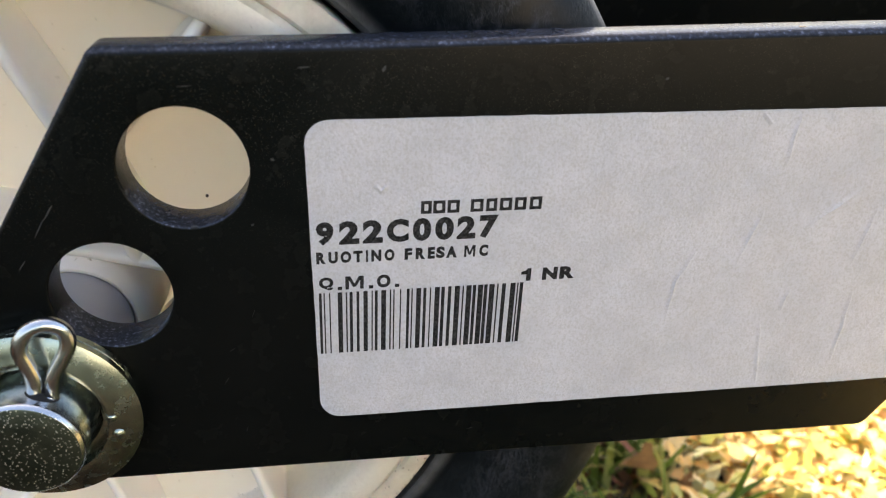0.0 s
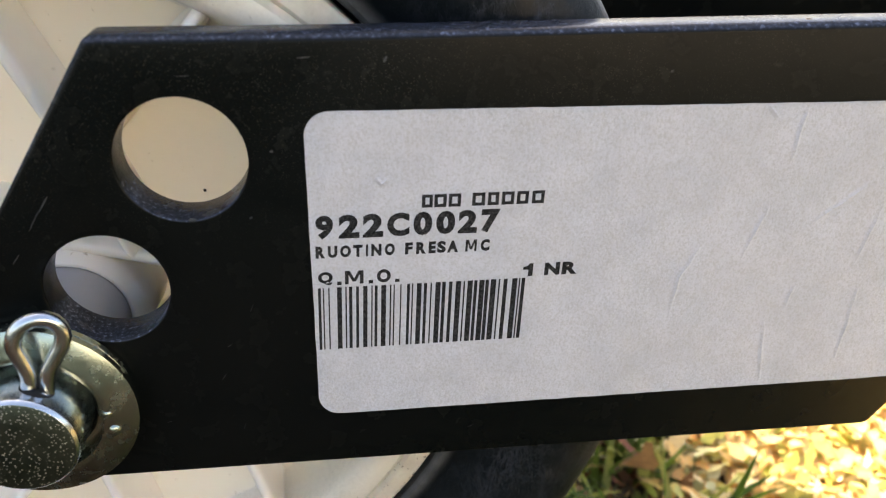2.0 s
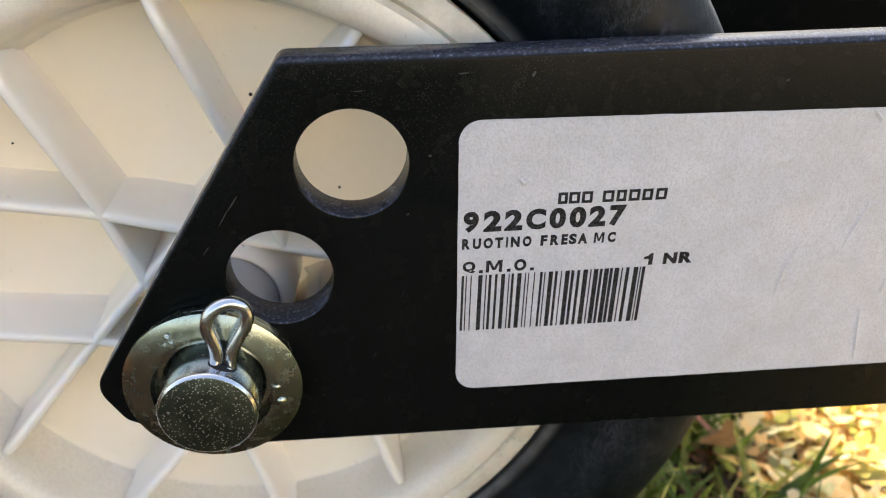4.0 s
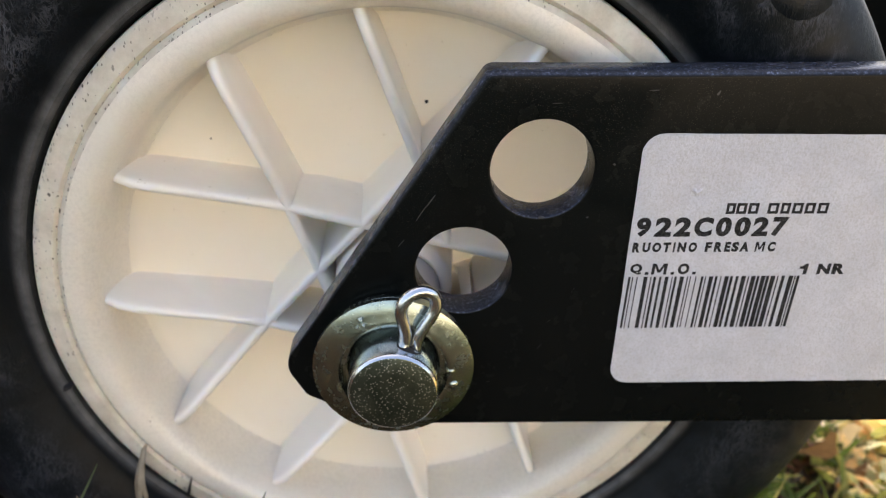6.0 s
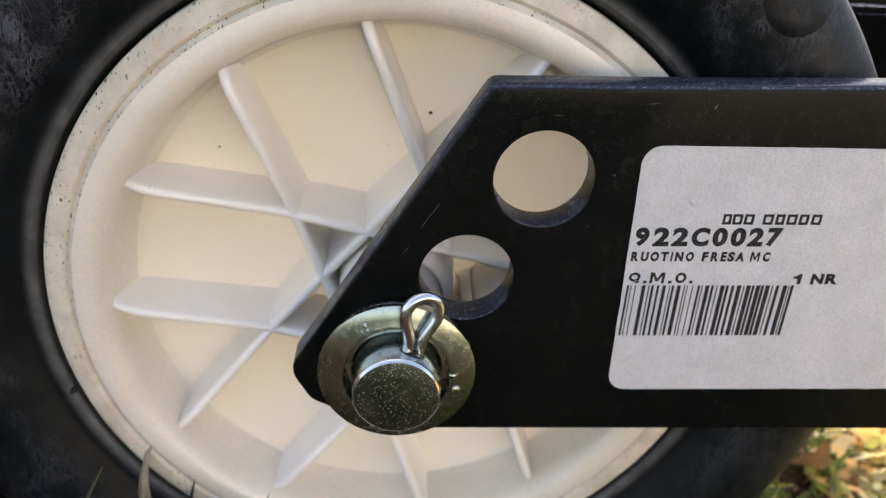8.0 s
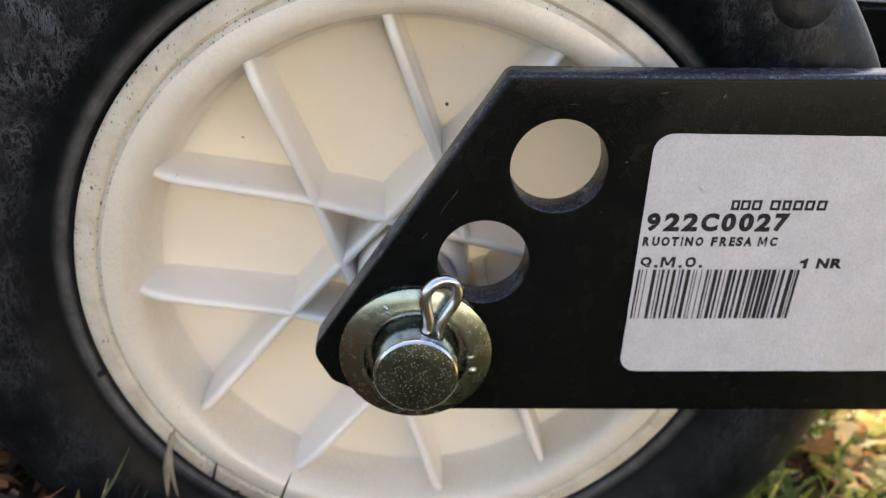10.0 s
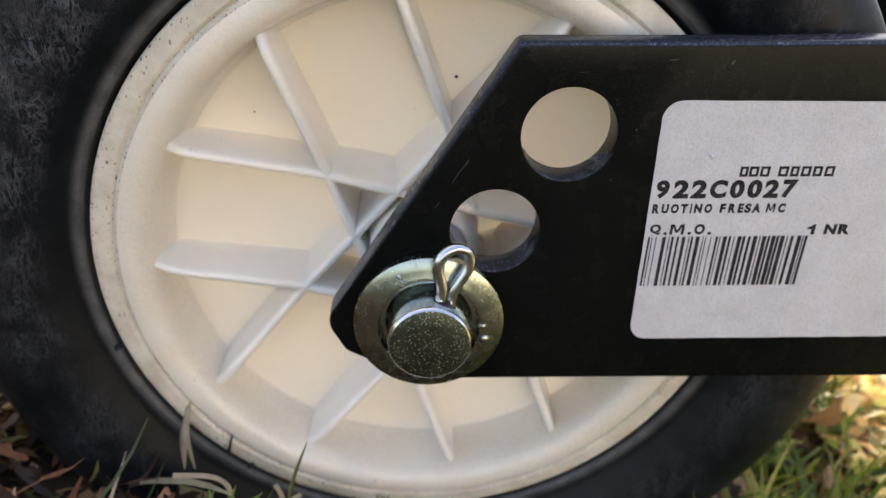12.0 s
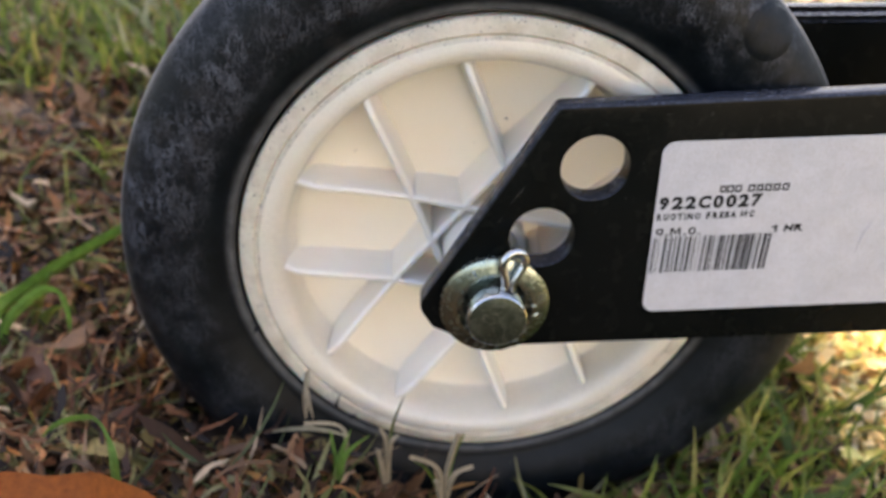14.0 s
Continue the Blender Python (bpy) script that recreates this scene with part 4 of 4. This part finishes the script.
strips("yellow_leaves", SUNLIT_YELLOW, 52000, (0.090, 0.66, -0.22, 0.50), 0.0095, 0.0050, (0.004, 0.022), 1.2, (-0.45, 0.5), "small yellow fallen leaves, paled for the glare of the sun", "leaf litter", lambda x, y: in_sun(x, y) / (1 + math.exp(-(x - 0.121 - 0.02 * noise.noise((x * 20, y * 20, 17))) / 0.005)), seed=8)
strips("grass_blades", GRASS, 5600, near, 0.042, 0.0036, (-0.004, 0.004), 1.5, (0.6, 1.45), "green grass blades growing through the litter", "grass", green, 5, 6, True)
strips("middle_grass", LIT_BACK_GRASS, 4500, (-1.1, 0.3, 0.28, 1.3), 0.05, 0.004, (-0.004, 0.004), 1.6, (0.5, 1.4), "olive grass growing behind the wheel", "grass", lambda x, y: around(-0.4, 0.75, 0.6)(x, y) * max(0.05, 2.0 * noise.noise((x * 7, y * 7, 31)) + 0.3), 22, 6, True)
strips("far_grass", LIT_BACK_GRASS, 7500, (-2.2, 2.0, 0.35, 2.4), 0.06, 0.005, (-0.004, 0.004), 1.4, (0.6, 1.45), "green grass further off", "grass", beyond, 6, 5, True)


# ---------------------------------------------------------------- single blades, tufts, leaf, straw
def blade(points, width, mat, parent, name="blade", blunt=False):
    """A folded blade along points, tapering to its tip, with a little thickness."""
    pts = [Vector(p) for p in points]
    fine = []
    for i in range(len(pts) - 1):
        p0, p1, p2, p3 = (pts[max(0, min(len(pts) - 1, i + q))] for q in (-1, 0, 1, 2))
        for j in range(5):
            t = j / 5
            fine.append(0.5 * ((2 * p1) + (p2 - p0) * t + (2 * p0 - 5 * p1 + 4 * p2 - p3) * t * t + (3 * p1 - p0 - 3 * p2 + p3) * t ** 3))
    fine.append(pts[-1])
    bm = bmesh.new()
    rows = []
    n = len(fine)
    for i, p in enumerate(fine):
        d = (fine[min(i + 1, n - 1)] - fine[max(i - 1, 0)]).normalized()
        s = d.cross(Vector((0.25, 1.0, 0.35))).normalized()
        u = s.cross(d)
        t = i / (n - 1)
        w = width * 0.5 * (0.75 + 0.5 * t if t < 0.5 else 1.0) * (1 - max(0.0, t - 0.45) ** 1.6 / 0.55 ** 1.6 * 0.93)
        if blunt:
            w = width * 0.5 * (0.85 + 0.2 * t)
        rows.append([bm.verts.new(p + s * a * w + u * c * w) for a, c in ((-1, 0.25), (0, -0.1 - 0.6 * blunt), (1, 0.25), (0, -0.02 + 0.6 * blunt))])
    for a, c in zip(rows, rows[1:]):
        for k in range(4):
            bm.faces.new((a[k], a[(k + 1) % 4], c[(k + 1) % 4], c[k]))
    bm.faces.new(rows[0][::-1])
    bm.faces.new(rows[-1])
    return part(name, bm, mat, parent)


def tuft(at, count, length, width, mat, text, seed, spread=0.9):
    rnd = random.Random(seed)
    z = ground_height(at[0], at[1]) - 0.004
    t = thing("grass_tuft", text, "grass", (at[0], at[1], z), "tufts round the wheel")
    for k in range(count):
        a, lean, L = rnd.uniform(0, 2 * math.pi), rnd.uniform(0.15, spread), length * rnd.uniform(0.6, 1.2)
        out = Vector((math.cos(a), math.sin(a) * 0.6 - 0.1, 0))
        pts = [(0, 0, 0)]
        p = Vector((rnd.uniform(-0.002, 0.002), 0, 0))
        up = 1.0
        for s in range(4):
            p = p + (out * lean * (0.4 + 0.35 * s) + Vector((0, 0, up))).normalized() * (L / 4)
            up -= rnd.uniform(0.05, 0.40)
            pts.append(tuple(p))
        blade(pts, width * rnd.uniform(0.7, 1.2), mat, t)
    return t


GREEN_TUFT, DRY_TUFT = "small tuft of green grass growing beside the tyre", "small tuft of dry straw-coloured grass beside the tyre"


def mown_tuft(text, base, stalks):
    """Short mown blades and stalks from one foot: (material, width, blunt, points after the foot)."""
    t = thing("grass_tuft", text, "grass", (0, 0, 0), "tufts round the wheel")
    foot = (base[0], base[1], ground_height(base[0], base[1]) - 0.004)
    for mat, wide, blunt, pts in stalks:
        blade([foot] + pts, wide, mat, t, "stalk" if blunt else "blade", blunt)
    return t


mown_tuft(GREEN_TUFT, (-0.1080, -0.009), [
    (SPRIG, 0.0024, False, [(-0.1072, -0.008, 0.048), (-0.1068, -0.007, 0.060), (-0.1077, -0.006, 0.0735)]),
    (SPRIG, 0.0024, False, [(-0.1070, -0.008, 0.046), (-0.1050, -0.007, 0.061), (-0.1004, -0.006, 0.0735)]),
    (SPRIG, 0.0030, False, [(-0.1068, -0.009, 0.044), (-0.1035, -0.008, 0.062), (-0.0936, -0.007, 0.0715)]),
    (SPRIG, 0.0022, False, [(-0.1075, -0.009, 0.050), (-0.1052, -0.010, 0.0635), (-0.1038, -0.011, 0.0575)]),
    (GRASS, 0.0020, False, [(-0.1095, -0.009, 0.044), (-0.1120, -0.009, 0.056), (-0.1150, -0.009, 0.066)]),
    (STRAW, 0.0020, True, [(-0.1050, -0.006, 0.050), (-0.1025, -0.005, 0.0680), (-0.1060, -0.004, 0.0742), (-0.1170, -0.004, 0.0750)])])
mown_tuft(DRY_TUFT, (-0.0884, -0.008), [
    (OLIVE, 0.0016, False, [(-0.0876, -0.007, 0.052), (-0.0862, -0.006, 0.072), (-0.0812, -0.006, 0.0885)]),
    (STRAW, 0.0018, True, [(-0.0880, -0.008, 0.048), (-0.0868, -0.007, 0.066), (-0.0835, -0.006, 0.0700)]),
    (STRAW, 0.0018, True, [(-0.0886, -0.008, 0.050), (-0.0884, -0.007, 0.068), (-0.0903, -0.006, 0.0735)]),
    (STRAW, 0.0022, True, [(-0.0892, -0.009, 0.044), (-0.0900, -0.009, 0.056), (-0.0912, -0.009, 0.0660)]),
    (GRASS, 0.0018, False, [(-0.0895, -0.008, 0.040), (-0.0905, -0.008, 0.052), (-0.0925, -0.008, 0.0620)])])
mown_tuft(DRY_TUFT, (-0.0680, -0.012), [
    (STRAW, 0.0026, True, [(-0.0684, -0.011, 0.044), (-0.0708, -0.010, 0.0580), (-0.0798, -0.010, 0.0632)]),
    (STRAW, 0.0024, True, [(-0.0675, -0.011, 0.044), (-0.0655, -0.010, 0.0600), (-0.0622, -0.010, 0.0735)]),
    (STRAW, 0.0024, True, [(-0.0670, -0.012, 0.040), (-0.0640, -0.011, 0.0540), (-0.0570, -0.010, 0.0575)]),
    (GRASS, 0.0022, False, [(-0.0670, -0.011, 0.046), (-0.0645, -0.010, 0.0620), (-0.0600, -0.010, 0.0740)]),
    (STRAW, 0.0026, True, [(-0.0682, -0.013, 0.036), (-0.0690, -0.013, 0.0460), (-0.0705, -0.013, 0.0540)]),
    (GRASS, 0.0022, False, [(-0.0690, -0.011, 0.042), (-0.0735, -0.010, 0.0560), (-0.0790, -0.009, 0.0600)])])
tuft((-0.050, -0.006), 7, 0.036, 0.0022, GRASS, GREEN_TUFT, 14)
tuft((-0.020, -0.002), 8, 0.036, 0.0028, GRASS, GREEN_TUFT, 15)
tuft((0.010, 0.000), 7, 0.036, 0.0030, GRASS, GREEN_TUFT, 16)
tuft((0.045, 0.006), 7, 0.042, 0.0034, GRASS, GREEN_TUFT, 17)
tuft((0.078, 0.006), 7, 0.034, 0.0034, GRASS, GREEN_TUFT, 18)
tuft((-0.235, 0.060), 4, 0.040, 0.0034, GRASS, "small tuft of green grass growing out of brown litter", 20)

single = thing("grass_sprig", "single green grass blade arching over the litter", "grass", group="single blades")
blade([(-0.1745, -0.034, 0.055), (-0.1750, -0.030, 0.072), (-0.1765, -0.024, 0.086), (-0.1830, -0.016, 0.0905), (-0.1960, -0.012, 0.086), (-0.2050, -0.010, 0.078)], 0.0042, SPRIG, single)
single = thing("grass_sprig", "single bright green grass blade lying across brown litter", "grass", group="single blades")
blade([(-0.2560, 0.030, 0.078), (-0.2401, 0.045, 0.092), (-0.2240, 0.066, 0.098), (-0.2040, 0.086, 0.104), (-0.1900, 0.100, 0.110)], 0.0085, SPRIG, single)
single = thing("grass_sprig", "single green grass blade bent over above brown litter", "grass", group="single blades")
blade([(-0.2440, 0.0500, 0.070), (-0.2400, 0.0477, 0.083), (-0.2303, 0.0456, 0.094), (-0.2195, 0.0450, 0.102), (-0.2120, 0.0419, 0.102), (-0.2110, 0.0419, 0.092), (-0.2135, 0.0440, 0.082)], 0.0046, SPRIG, single)

stalk = thing("straw_stalk", "pale dry straw caught between rim and tyre", "straw")
blade([(-0.1176, 0.0185, 0.0815), (-0.1181, 0.0125, 0.0760), (-0.1184, 0.0105, 0.0700), (-0.1186, 0.0100, 0.0640)], 0.0024, STRAW, stalk)
blade([(-0.1176, 0.0180, 0.0810), (-0.1174, 0.0122, 0.0750), (-0.1166, 0.0105, 0.0690), (-0.1156, 0.0100, 0.0640)], 0.0018, STRAW, stalk)


def fallen_leaf():
    leaf = thing("fallen_leaf", "curled orange fallen leaf lying on brown litter", "leaf", (-0.192, -0.058, 0.073))
    bm = bmesh.new()
    n, m = 18, 8
    grid = []
    for i in range(n + 1):
        t = i / n
        wide = 0.026 * math.sin(math.pi * (0.04 + 0.93 * t)) ** 0.7 * (1 + 0.04 * math.sin(t * 23))
        row = []
        for j in range(-m, m + 1):
            u = j / m
            z = 0.010 * u * u + 0.004 * math.sin(t * 7 + u * 2) + 0.007 * (t - 0.5) ** 2 * 4 + 0.0015 * noise.noise((t * 6, u * 5, 2)) - 0.0012 * math.exp(-(u * 6) ** 2)
            row.append(bm.verts.new(((t - 0.5) * 0.095, u * wide, z)))
        grid.append(row)
    for a, c in zip(grid, grid[1:]):
        for k in range(2 * m):
            bm.faces.new((a[k], a[k + 1], c[k + 1], c[k]))
    bmesh.ops.solidify(bm, geom=bm.faces[:], thickness=0.0005)
    part("leaf_blade", bm, LEAF, leaf)
    part("stem", sweep([(-0.045, 0, 0.006), (-0.055, 0.002, 0.006), (-0.066, 0.006, 0.003)], 0.0009, 8), LEAF, leaf)
    leaf.rotation_euler = (radians(12), radians(4), radians(-6))


fallen_leaf()
